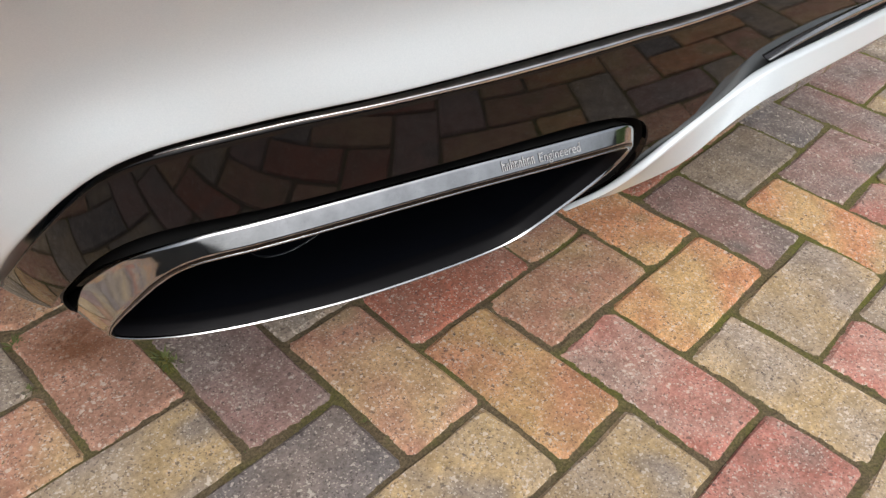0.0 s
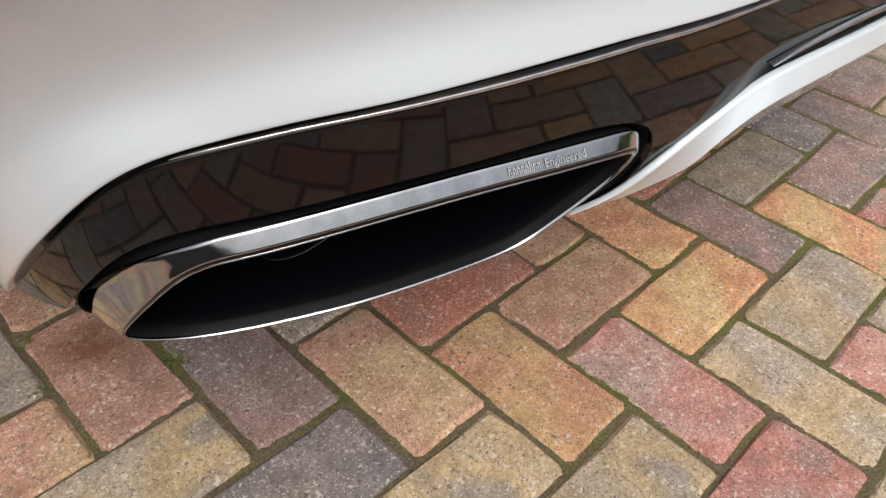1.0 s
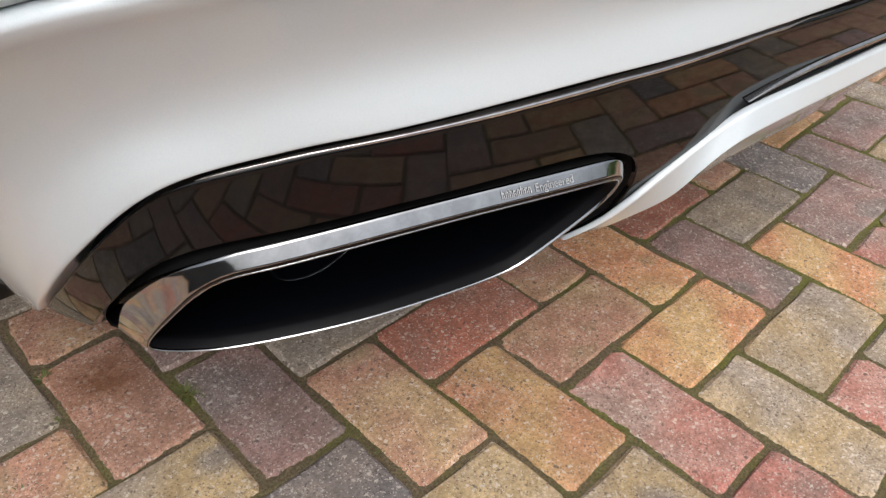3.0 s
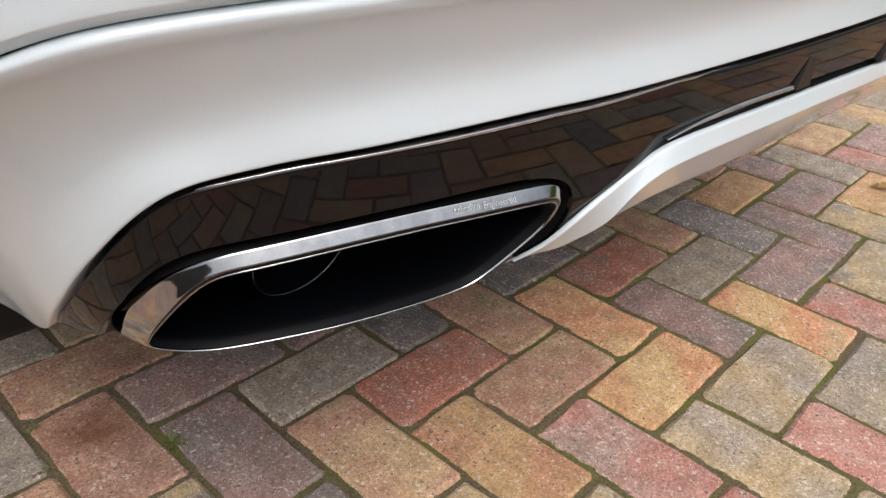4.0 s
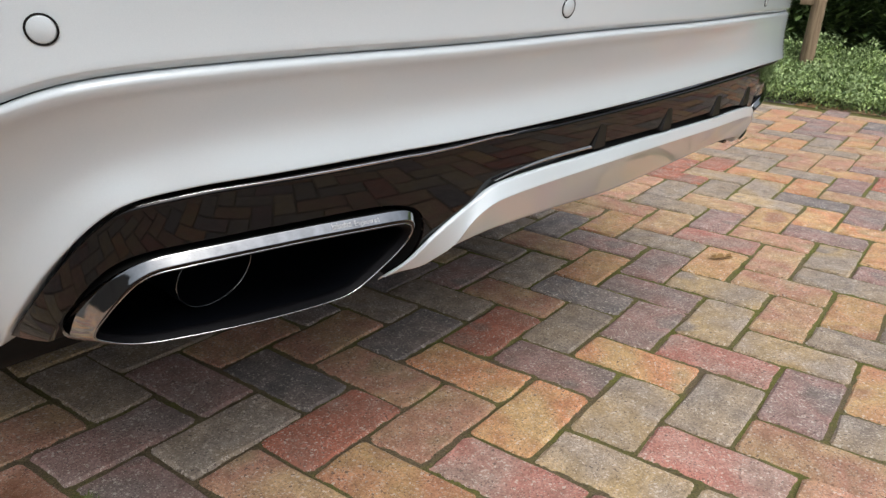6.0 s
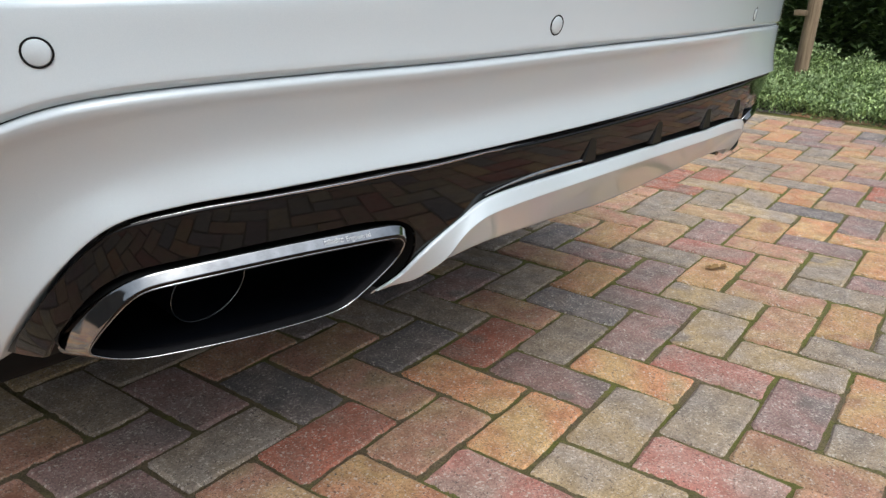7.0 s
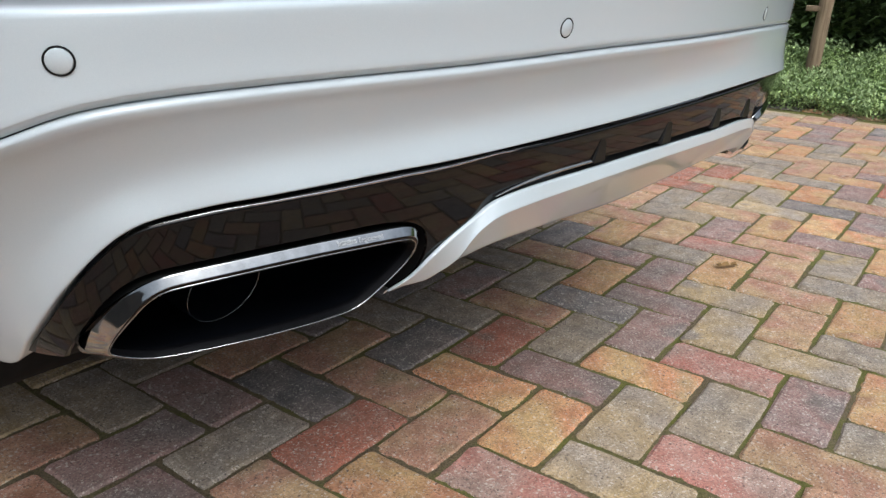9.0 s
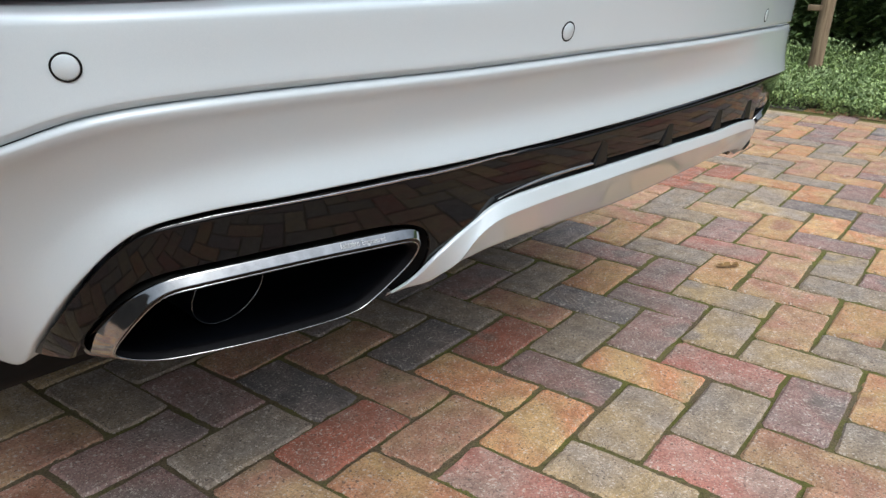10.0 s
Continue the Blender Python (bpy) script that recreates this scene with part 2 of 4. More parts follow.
def skin(rows, closed=False, flip=False, bm=None):
    """A sheet through rows of points of equal length."""
    bm = bm or bmesh.new()
    grid = [[bm.verts.new(p) for p in row] for row in rows]
    n = len(rows[0])
    for a, b in zip(grid, grid[1:]):
        for i in range(n if closed else n - 1):
            j = (i + 1) % n
            f = (a[i], a[j], b[j], b[i])
            bm.faces.new(f[::-1] if flip else f)
    return bm


def mesh_of(name, bm, mat, smooth=True):
    bm.normal_update()
    me = bpy.data.meshes.new(name)
    bm.to_mesh(me)
    bm.free()
    if mat is not None:
        me.materials.append(mat)
    if smooth:
        for p in me.polygons:
            p.use_smooth = True
    return me


def origin_of(ob):
    at = Vector((0, 0, 0))
    while ob is not None:
        at += ob.location
        ob = ob.parent
    return at


def part(name, bm, mat, parent, label="", smooth=True):
    ob = new(name, mesh_of(name, bm, mat, smooth))
    ob.parent = parent
    ob.location = -origin_of(parent)
    if label:
        ob["label"] = label
    return ob


def rim_off(line, closed=False):
    """Plan normal of a line that runs to +x, pointing back to -y."""
    n, out = len(line), []
    for i in range(n):
        a, b = line[max(i - 1, 0)], line[min(i + 1, n - 1)]
        d = Vector((b.x - a.x, b.y - a.y, 0))
        d.normalize()
        out.append(Vector((d.y, -d.x, 0)))
    return out


def box(bm, lo, hi, bevel=0.0):
    g = bmesh.ops.create_cube(bm, size=1.0)
    for v in g["verts"]:
        v.co = Vector([lo[k] + (v.co[k] + 0.5) * (hi[k] - lo[k]) for k in range(3)])
    if bevel:
        es = list({e for v in g["verts"] for e in v.link_edges})
        bmesh.ops.bevel(bm, geom=es, offset=bevel, segments=2, affect="EDGES", profile=0.5)
    return bm


def mirrored(points, mid):
    return [(2 * mid - x, y, z) for x, y, z in points]


# ---------------------------------------------------------------- ground and paving
bm = bmesh.new()
bm.faces.new([bm.verts.new((x, y, -0.012)) for x, y in ((-600, -600), (600, -600), (600, 600), (-600, 600))])
ground = new("ground", mesh_of("ground", bm, SOIL, False))
tagged(ground, "dark brown bare garden soil under the planting", "ground", kind="structure")

BLOCK_L, BLOCK_W, JOINT_W, TURN_LAY = 0.208, 0.108, 0.0075, radians(4.0)
AX = Vector((math.sin(TURN_LAY), -math.cos(TURN_LAY), 0))
BX = Vector((math.cos(TURN_LAY), math.sin(TURN_LAY), 0))
EDGE = 3.55  # the paving ends here, along BX


def lay(a, b, z=0.0):
    """A place on the paving, which rises gently away from the car."""
    p = AX * a + BX * b
    return Vector((p.x, p.y, z + 0.010 * max(0.0, b - 0.6)))


bm = bmesh.new()
skin([[lay(a, b, -0.0056) for b in (-4.7, 0.6, EDGE + 0.05)] for a in (4.7, -4.7)], flip=True, bm=bm)
pavement = new("pavement", mesh_of("pavement", bm, JOINT, False))
tagged(pavement, "herringbone paving of mixed red, yellow and grey blocks with mossy joints", "pavement", kind="structure")


def block_points(rng, lx, ly):
    """Outline of a tumbled block, with knocked corners and uneven edges."""
    hx, hy = lx / 2, ly / 2
    c = [0.003 + 0.006 * rng.random() for _ in range(4)]
    j = lambda: (rng.random() - 0.5) * 0.0042
    return [(-hx + c[0], -hy + j()), (-hx * 0.4, -hy + j()), (hx * 0.35, -hy + j()), (hx - c[1], -hy + j()), (hx + j(), -hy + c[1]), (hx + j(), hy * 0.1), (hx + j(), hy - c[2]),
            (hx - c[2], hy + j()), (hx * 0.4, hy + j()), (-hx * 0.3, hy + j()), (-hx + c[3], hy + j()), (-hx + j(), hy - c[3]), (-hx + j(), -hy * 0.1), (-hx + j(), -hy + c[0])]


SIDES = 14


def block_rings(rng):
    pts = block_points(rng, BLOCK_L - JOINT_W, BLOCK_W - JOINT_W)
    top = []
    for x, y in pts:
        w = 0.002 + 0.0045 * rng.random()
        top.append((x - math.copysign(w, x) * (abs(x) > 0.06), y - math.copysign(w, y) * (abs(y) > 0.02), 0.0))
    return [(x, y, -0.03) for x, y in pts], [(x, y, -0.0038) for x, y in pts], top


def block_mesh(k):
    rng = random.Random(40 + k)
    bm = skin(block_rings(rng), closed=True)
    bm.verts.ensure_lookup_table()
    bm.faces.new([bm.verts[2 * SIDES + i] for i in range(SIDES)])
    return mesh_of("brick", bm, None, False)


BLOCKS = [block_mesh(k) for k in range(8)]
for me in BLOCKS:
    me.materials.append(PAVERS["r"])


def colour_of(kind, i, j):
    return COLOURS.get((kind, i, j)) or random.Random((i * 57 + j * 131 + (7 if kind == "A" else 0)) & 0xFFFF).choice("pppppooyttggggmmdr")


# which block of the herringbone has which colour: lay, row, file, colour
LAID = """
A0,0k A1,0t A2,0k A3,0p A-1,0y A-2,0p A-3,0m A-4,0s B0,0o B1,0t B2,0g B3,0m B-1,0p B-2,0r B-3,0g B-4,0m B-5,0p
A0,1o A1,1m A2,1o A3,1k A4,1t A5,1g A-1,1p A-2,1d A-3,1m A-4,1g A-5,1t B0,1r B1,1g B2,1m B3,1t B4,1p B5,1y B-1,1d B-2,1p B-3,1p B-4,1g
A0,2g A1,2p A2,2d A3,2m A4,2t A5,2p A6,2g B0,2m B1,2g B2,2y B3,2m B4,2y B5,2p B6,2t B-1,2d
A1,3g A2,3p A3,3m A4,3g A5,3k A6,3p A7,3m A8,3o B1,3g B2,3d B3,3y B4,3p B5,3m B6,3y B7,3o B8,3m
A2,4g A3,4p A4,4p A5,4g A6,4p A7,4t A8,4d A9,4p B3,4p B4,4p B5,4g B6,4g B7,4t B8,4o B9,4m
A5,5p A6,5r A7,5t A8,5o A9,5g A10,5y B5,5p B6,5r B7,5r B8,5g B9,5p B10,5p
B-2,-1t B-1,-1t B0,-1k B-3,-1d B-4,-1t B-5,-1p A-5,0g
A6,6m A7,6y A8,6g A9,6g A10,6p A11,6g A12,6p B6,6p B7,6p B8,6p B9,6y B10,6o B11,6g B12,6o B13,6p A9,7p A10,7p A11,7g A12,7m A13,7p B9,7g B10,7p B11,7o B12,7m B13,7p
"""
COLOURS = {(w[0], *[int(v) for v in w[1:-1].split(",")]): w[-1] for w in LAID.split()}


def paving_spots():
    for i in range(-60, 61):
        for j in range(-34, 35):
            a, b = i * BLOCK_W - j * BLOCK_L, i * BLOCK_W + j * BLOCK_L
            for kind, ca, cb in (("A", a + BLOCK_L / 2, b + BLOCK_W / 2), ("B", a + BLOCK_W / 2, b + BLOCK_W + BLOCK_L / 2)):
                if -4.6 < ca < 4.6 and -4.6 < cb < EDGE - 0.115:
                    yield kind, i, j, ca, cb
    for k in range(-22, 23):
        yield "A", 99, k, k * BLOCK_L, EDGE - 0.01


# ---------------------------------------------------------------- the car
MID = 0.205  # the car's middle, along x
car = new("car")
car.location = (MID, 2.1, 0)
tagged(car, "parked white car with gloss black rear trim and chrome exhausts", "car")

CREASE = [(-0.74, 0.70, 0.50), (-0.69, 0.42, 0.502), (-0.632, 0.24, 0.506), (-0.592, 0.14, 0.512), (-0.566, 0.075, 0.520), (-0.546, 0.025, 0.532), (-0.530, -0.030, 0.545),
          (-0.5085, -0.078, 0.562), (-0.4719, -0.1135, 0.5795), (-0.41, -0.137, 0.5872), (-0.30, -0.1635, 0.5915), (-0.1714, -0.1833, 0.5936), (0.021, -0.1999, 0.5977), (0.22, -0.2069, 0.5991),
          (0.4228, -0.2019, 0.6006), (0.6773, -0.1640, 0.597), (0.80, -0.1235, 0.593), (0.875, -0.083, 0.589), (0.94, 0.0, 0.57), (0.99, 0.12, 0.53), (1.09, 0.36, 0.505), (1.15, 0.70, 0.50)]
EDGE_LOW = [(-0.72, 0.70, 0.33), (-0.62, 0.42, 0.336), (-0.53, 0.227, 0.3404), (-0.4885, 0.1129, 0.3408), (-0.4786, 0.0486, 0.350), (-0.4803, -0.0004, 0.3915), (-0.4688, -0.0512, 0.4453),
            (-0.4401, -0.0918, 0.4903), (-0.3959, -0.1131, 0.5024), (-0.3379, -0.1338, 0.5066), (-0.2436, -0.1536, 0.5096), (-0.1494, -0.1664, 0.5108), (0.0604, -0.1826, 0.5146), (0.272, -0.1914, 0.5208),
            (0.4839, -0.1911, 0.5254), (0.6679, -0.1700, 0.5228), (0.78, -0.1390, 0.5150), (0.8514, -0.1060, 0.5083), (0.91, -0.02, 0.45), (0.94, 0.10, 0.36), (1.04, 0.36, 0.335), (1.13, 0.70, 0.33)]
PER = 12
crease, edge_low = spline(CREASE, PER), spline(EDGE_LOW, PER)


def eased(line, times):
    for _ in range(times):
        line = [line[0], *[(a + 2 * b + c) / 4 for a, b, c in zip(line, line[1:], line[2:])], line[-1]]
    return line


def eased_depth(line, times):
    soft = eased(line, times)
    return [Vector((p.x, q.y, p.z)) if p.x > -0.40 and p.x < 0.75 else p for p, q in zip(line, soft)]


crease, edge_low = eased_depth(eased(crease, 8), 40), eased_depth(eased(edge_low, 3), 40)
c_out, e_out = eased(rim_off(crease), 25), eased(rim_off(edge_low), 25)


def lerp(a, b, t):
    return a + (b - a) * t


# upper bumper: from the groove up to the ledge under the tailgate
def ledge_height(x):
    return 0.6508 - 0.035 * max(0.0, abs(x - MID) - 0.3)


rows = []
for out, up, t in ((-0.016, 0.0003, 0), (-0.0045, 0.0001, 0), (-0.003, 0.0003, 0), (0.0018, 0.0045, 0), (0.0024, 0.0050, 0), (0.0027, 0.0058, 0), (0.0029, 0.0100, 0), (0.0042, 0, 0.35), (0.0060, 0, 0.6), (0.0078, 0, 0.86), (0.0082, 0, 0.95), (0.0080, 0.0004, 1.0),
                   (0.0068, 0.0022, 1.0), (0.0035, 0.0036, 1.0), (-0.004, 0.0047, 1.0), (-0.014, 0.0058, 1.0), (-0.035, 0.0078, 1.0), (-0.07, 0.0105, 1.0)):
    row = []
    for p, n in zip(crease, c_out):
        h = ledge_height(p.x)
        z = p.z + up if t == 0 else lerp(p.z + 0.009, h, t) + (up if t == 1.0 else 0)
        row.append(Vector((p.x, p.y, z)) + n * out * (1 - 0.75 * min(1.0, max(0.0, (p.x - 0.45) / 0.3)) if out > 0 else 1))
    rows.append(row)
bumper = part("bumper", skin(rows), PAINT, car, "white pearl painted rear bumper")
rows = []
for out, dz, t in ((-0.016, -0.0006, 0), (-0.0035, -0.0008, 0), (-0.0012, -0.0020, 0), (0.0002, -0.0045, 0), (0.0003, -0.0066, 0), (-0.0014, 0, 0.15), (-0.0028, 0, 0.23), (-0.0048, 0, 0.33), (-0.0069, 0, 0.44),
                   (-0.0082, 0, 0.55), (-0.0080, 0, 0.66), (-0.0062, 0, 0.77), (-0.0034, 0, 0.87), (-0.0011, 0, 0.95), (-0.0001, 0, 0.985), (0.0003, 0, 1.0), (-0.0006, -0.0008, 1.0), (-0.002, -0.0009, 1.0), (-0.022, 0.006, 1.0)):
    row = []
    for p, n, q, m in zip(crease, c_out, edge_low, e_out):
        if t == 0:
            row.append(p + n * out + Vector((0, 0, dz)))
        else:
            hollow = out * (1.0 - 0.7 * min(1.0, max(0.0, (p.x - 0.05) / 0.5))) if t < 1 else out
            row.append(lerp(p, q, t) + lerp(n, m, t) * hollow + Vector((0, 0, dz)))
    rows.append(row)
for k in range(6, 12):
    rows[k] = [lerp(q, p, min(1.0, max(0.0, (p.x - 0.3) / 0.2))) for p, q in zip(rows[k], eased(rows[k], 60))]
part("lower_bumper", skin(rows, flip=True), PAINT, car, "white lower bumper section under the groove")

# the black shut line inside the groove
rows = [[p + n * -0.012 + Vector((0, 0, dz)) for p, n in zip(crease, c_out)] for dz in (0.006, -0.006)]
part("groove_seal", skin(rows), PLASTIC, car, "matt black seal in the bumper groove")

# gloss black trim, whose lower edge runs round the exhaust and along the white blade
TRIM_TOP = [(-0.480, 0.022, 0.372), (-0.4745, -0.032, 0.424), (-0.4401, -0.0918, 0.4903), (-0.390, -0.115, 0.5027), (-0.310, -0.140, 0.508), (-0.245, -0.1535, 0.5095), (-0.222, -0.157, 0.510),
            (-0.195, -0.161, 0.5104), (-0.155, -0.166, 0.5108), (-0.105, -0.171, 0.5117)]
TRIM_MID = [(-0.105, -0.171, 0.5117), (-0.102, -0.1713, 0.5118), (-0.098, -0.1717, 0.5119), (-0.093, -0.172, 0.512), (-0.085, -0.173, 0.512), (-0.078, -0.1735, 0.5122), (-0.065, -0.1745, 0.5124), (-0.03, -0.1775, 0.513),
            (0.05, -0.182, 0.5145), (0.18, -0.188, 0.518), (0.39, -0.192, 0.5235), (0.5, -0.1905, 0.5254), (0.56, -0.186, 0.525), (0.60, -0.181, 0.524)]
TRIM_END = [(0.60, -0.181, 0.524), (0.625, -0.178, 0.5235), (0.65, -0.175, 0.523), (0.70, -0.165, 0.521), (0.78, -0.142, 0.516), (0.84, -0.118, 0.511), (0.88, -0.08, 0.49), (0.90, -0.045, 0.46)]
LOW_1 = [(-0.462, -0.012, 0.3715), (-0.4604, -0.0375, 0.399), (-0.4385, -0.083, 0.450), (-0.385, None, 0.4622), (-0.310, None, 0.4655), (-0.240, None, 0.4648), (-0.204, None, 0.4545), (-0.1925, None, 0.432),
         (-0.195, None, 0.405), (-0.213, None, 0.3885)]
LOW_2 = [(-0.213, None, 0.3885), (-0.2005, None, 0.3925), (-0.1877, None, 0.4040), (-0.1646, None, 0.4190), (-0.1357, None, 0.4330), (-0.1215, None, 0.4420), (-0.1020, None, 0.4520), (-0.0408, None, 0.4670),
         (0.0441, None, 0.4750), (0.1832, None, 0.4765), (0.3932, None, 0.4775), (0.5, None, 0.470), (0.562, -0.164, 0.446), (0.642, -0.112, 0.376)]
LOW_3 = [(0.642, -0.112, 0.376), (0.624, -0.125, 0.397), (0.615, -0.14, 0.44), (0.65, -0.15, 0.4615), (0.72, -0.135, 0.4605), (0.80, -0.1085, 0.4605), (0.853, -0.084, 0.449), (0.872, -0.037, 0.402)]


def on_edge(p):
    """The nearest place on the lower edge of the white bumper."""
    best, found = 9.0, p
    for a, b in zip(edge_low, edge_low[1:]):
        t = min(1.0, max(0.0, (p - a).dot(b - a) / max((b - a).length_squared, 1e-9)))
        q = a + (b - a) * t
        if (q - p).length < best:
            best, found = (q - p).length, q
    return found


whole = [on_edge(p) for p in spline(TRIM_TOP + TRIM_MID[1:] + TRIM_END[1:], 8)]
upper = [p for p in whole if -0.43 < p.x < 0.62 and p.z > 0.49]
whole_x, whole_y, whole_z = [p.x for p in upper], [p.y for p in upper], [p.z for p in upper]
fit_y, fit_z = np.polyfit(whole_x, whole_y, 5), np.polyfit(whole_x, whole_z, 5)


def trim_depth(x, z):
    """The trim stands nearly upright under its top line and is gently rounded."""
    d = float(np.polyval(fit_z, x)) - z
    return float(np.polyval(fit_y, x)) + 0.0032 - 0.05 * d + 0.85 * max(0.0, d) ** 2 + 4.5 * max(0.0, d - 0.055) ** 2


def on_trim(points):
    return [(x, trim_depth(x, z) if y is None else y, z) for x, y, z in points]


t_top = [on_edge(p) for p in spline(TRIM_TOP, 10)[:-1] + spline(TRIM_MID, 10)[:-1] + spline(TRIM_END, 10)]
t_low = spline(on_trim(LOW_1), 10)[:-1] + spline(on_trim(LOW_2), 10)[:-1] + spline(on_trim(LOW_3), 10)
t_low = [lerp(q, p, min(1.0, max(0.0, (i - 30) / 12))) for i, (p, q) in enumerate(zip(t_low, eased(t_low, 10)))]
tn = rim_off(t_top)
for k in range(2, len(tn) - 2):
    tn[k] = (tn[k - 2] + tn[k - 1] + tn[k] + tn[k + 1] + tn[k + 2]).normalized()
rows, shifts = [], {}
for back, drop, t in ((0.024, 0.005, 0), (0.009, 0.0056, 0), (0.006, 0.0062, 0), (0.0046, 0.0072, 0), (0.0040, 0.0088, 0), (0.0038, 0.0105, 0), (0, 0, 0.15), (0, 0, 0.3), (0, 0, 0.45), (0, 0, 0.6), (0, 0, 0.75), (0, 0, 0.9), (0, 0, 1.0), (0.0012, 0.0006, 2), (0.004, 0.0008, 2)):
    row = []
    for p, q, n in zip(t_top, t_low, tn):
        inward = (q - p).normalized()
        f = 0.1 + 0.9 * min(1.0, len(row) / 24)
        s = p - n * 0.0038 + inward * 0.0105 * f
        g = min(1.0, max(0.0, (s.x + 0.40) / 0.1)) * min(1.0, max(0.0, (0.55 - s.x) / 0.05))
        s.y = lerp(s.y, trim_depth(s.x, s.z), g * g * (3 - 2 * g))
        shift = shifts[len(row)] = s.y - (p - n * 0.0038 + inward * 0.0105 * f).y
        if t == 0:
            row.append(p - n * back + inward * drop * f + Vector((0, shift, 0)))
        elif t == 2:
            row.append(q - n * back + inward * drop)
        else:
            d = lerp(s, q, t)
            g = min(1.0, max(0.0, (d.x + 0.40) / 0.1)) * min(1.0, max(0.0, (0.55 - d.x) / 0.05))
            round_out = n * (1 - g) * 0.0048 * t * (1 - t)
            d.y = lerp(d.y, trim_depth(d.x, d.z), g * g * (3 - 2 * g))
            row.append(d + round_out)
    rows.append(row)
trim = part("lower_trim", skin(rows, flip=True), BLACK, car, "gloss black trim round the exhaust")


def true_normals(ob, width):
    """Shade the trim by its smooth form rather than by its narrow facets."""
    out, plan = [v.normal.copy() for v in ob.data.vertices], eased(tn, 260)
    for k, v in enumerate(ob.data.vertices):
        if not 5 <= k // width <= 12:
            continue
        p, e = v.co, 0.004
        top, low = t_top[k % width], t_low[k % width]
        g = min(1.0, max(0.0, (p.x + 0.44) / 0.14)) * min(1.0, max(0.0, (0.55 - p.x) / 0.05))
        g = g * g * (3 - 2 * g)
        n = plan[k % width] + (low - top).normalized() * (0.05 + (p - top).length / 0.7)
        m = Vector(((trim_depth(p.x + e, p.z) - trim_depth(p.x - e, p.z)) / (2 * e), -1, -0.05 - 1.7 * max(0.0, float(np.polyval(fit_z, p.x)) - p.z)))
        out[k] = (n.normalized() * (1 - g) + m.normalized() * g).normalized()
    ob.data.normals_split_custom_set_from_vertices(out)


true_normals(trim, len(rows[0]))
rows = [[q - n * b for q, n in zip(t_low, tn)] for b in (0.003, 0.02, 0.045)]
part("trim_return", skin(rows, flip=True), PLASTIC, car)

rows = []
run = list(zip(t_top, t_low, tn))[18:166]
for back, drop in ((0.0100, 0.0056), (0.0062, 0.0059), (0.0045, 0.0063), (0.0036, 0.0071), (0.0037, 0.0083)):
    row = []
    for k, (p, q, n) in enumerate(run):
        p = p + Vector((0, shifts[k + 18], 0))
        g = min(1.0, k / 24, (len(run) - 1 - k) / 40)
        row.append(p - n * (0.0056 + (back - 0.0056) * g) + (q - p).normalized() * (0.0064 + (drop - 0.0064) * g))
    rows.append(row)
part("trim_edge", skin(rows, flip=True), BRIGHT, car, "thin bright edge along the black trim")

# white blade under the trim
BLADE_TOP = [(-0.217, -0.131, 0.3880), (-0.2005, -0.1449, 0.4020), (-0.1877, -0.1566, 0.4206), (-0.1646, -0.1620, 0.4360), (-0.1357, -0.1670, 0.4512), (-0.1215, -0.1711, 0.4594),
             (-0.1020, -0.1755, 0.4650), (-0.0408, -0.1815, 0.4688), (0.0441, -0.1820, 0.4678)]
BLADE_LOW = [(-0.209, -0.129, 0.3865), (-0.1950, -0.1390, 0.3925), (-0.1742, -0.1440, 0.3940), (-0.1540, -0.1580, 0.4085), (-0.1450, -0.1690, 0.4300), (-0.1310, -0.1745, 0.4420),
             (-0.1080, -0.1795, 0.4500), (-0.0400, -0.1840, 0.4535), (0.0441, -0.1860, 0.4540)]
BLADE_BACK = [(-0.207, -0.126, 0.3860), (-0.1940, -0.1375, 0.3905), (-0.1735, -0.1420, 0.3915), (-0.1528, -0.1535, 0.4055), (-0.1250, -0.1535, 0.4075), (-0.0900, -0.1525, 0.4080),
              (-0.05, -0.1515, 0.4065), (0.0, -0.1510, 0.4045), (0.05, -0.1480, 0.4010)]


def both_sides(points, middle):
    return points + [middle] + mirrored(points, MID)[::-1]


def proud(points, by):
    return [(x, min(y, trim_depth(x, z) - by) if -0.17 < x < 0.58 else y, z) for x, y, z in points]


b_top = eased(spline(proud(both_sides(BLADE_TOP, (0.205, -0.183, 0.4688)), 0.0015), 8), 6)
b_low = eased(spline(proud(both_sides(BLADE_LOW, (0.205, -0.187, 0.4545)), 0.004), 8), 6)
b_back = eased(spline(both_sides(BLADE_BACK, (0.205, -0.129, 0.3836)), 8), 6)
lines = [[p + Vector((0, 0.009, -0.006)) for p in b_top], [p + Vector((0, 0.005, -0.0008)) for p in b_top], [p + Vector((0, 0.0035, 0.0)) for p in b_top], [p + Vector((0, 0.0010, -0.0004)) for p in b_top]]
lines += [[lerp(p, q, t) for p, q in zip(b_top, b_low)] for t in (0.05, 0.12, 0.5, 0.86, 0.94, 0.985)]
lines += [[lerp(p, q, t) for p, q in zip(b_low, b_back)] for t in (0.01, 0.03, 0.08, 0.3, 0.6, 0.92, 0.985)]
lines += [[p + Vector((0, 0.002, 0.0006)) for p in b_back], [p + Vector((0, 0.02, 0.006)) for p in b_back], [p + Vector((0, 0.12, 0.02)) for p in b_back]]
part("diffuser_blade", skin(lines, flip=True), PAINT, car, "white painted diffuser blade")

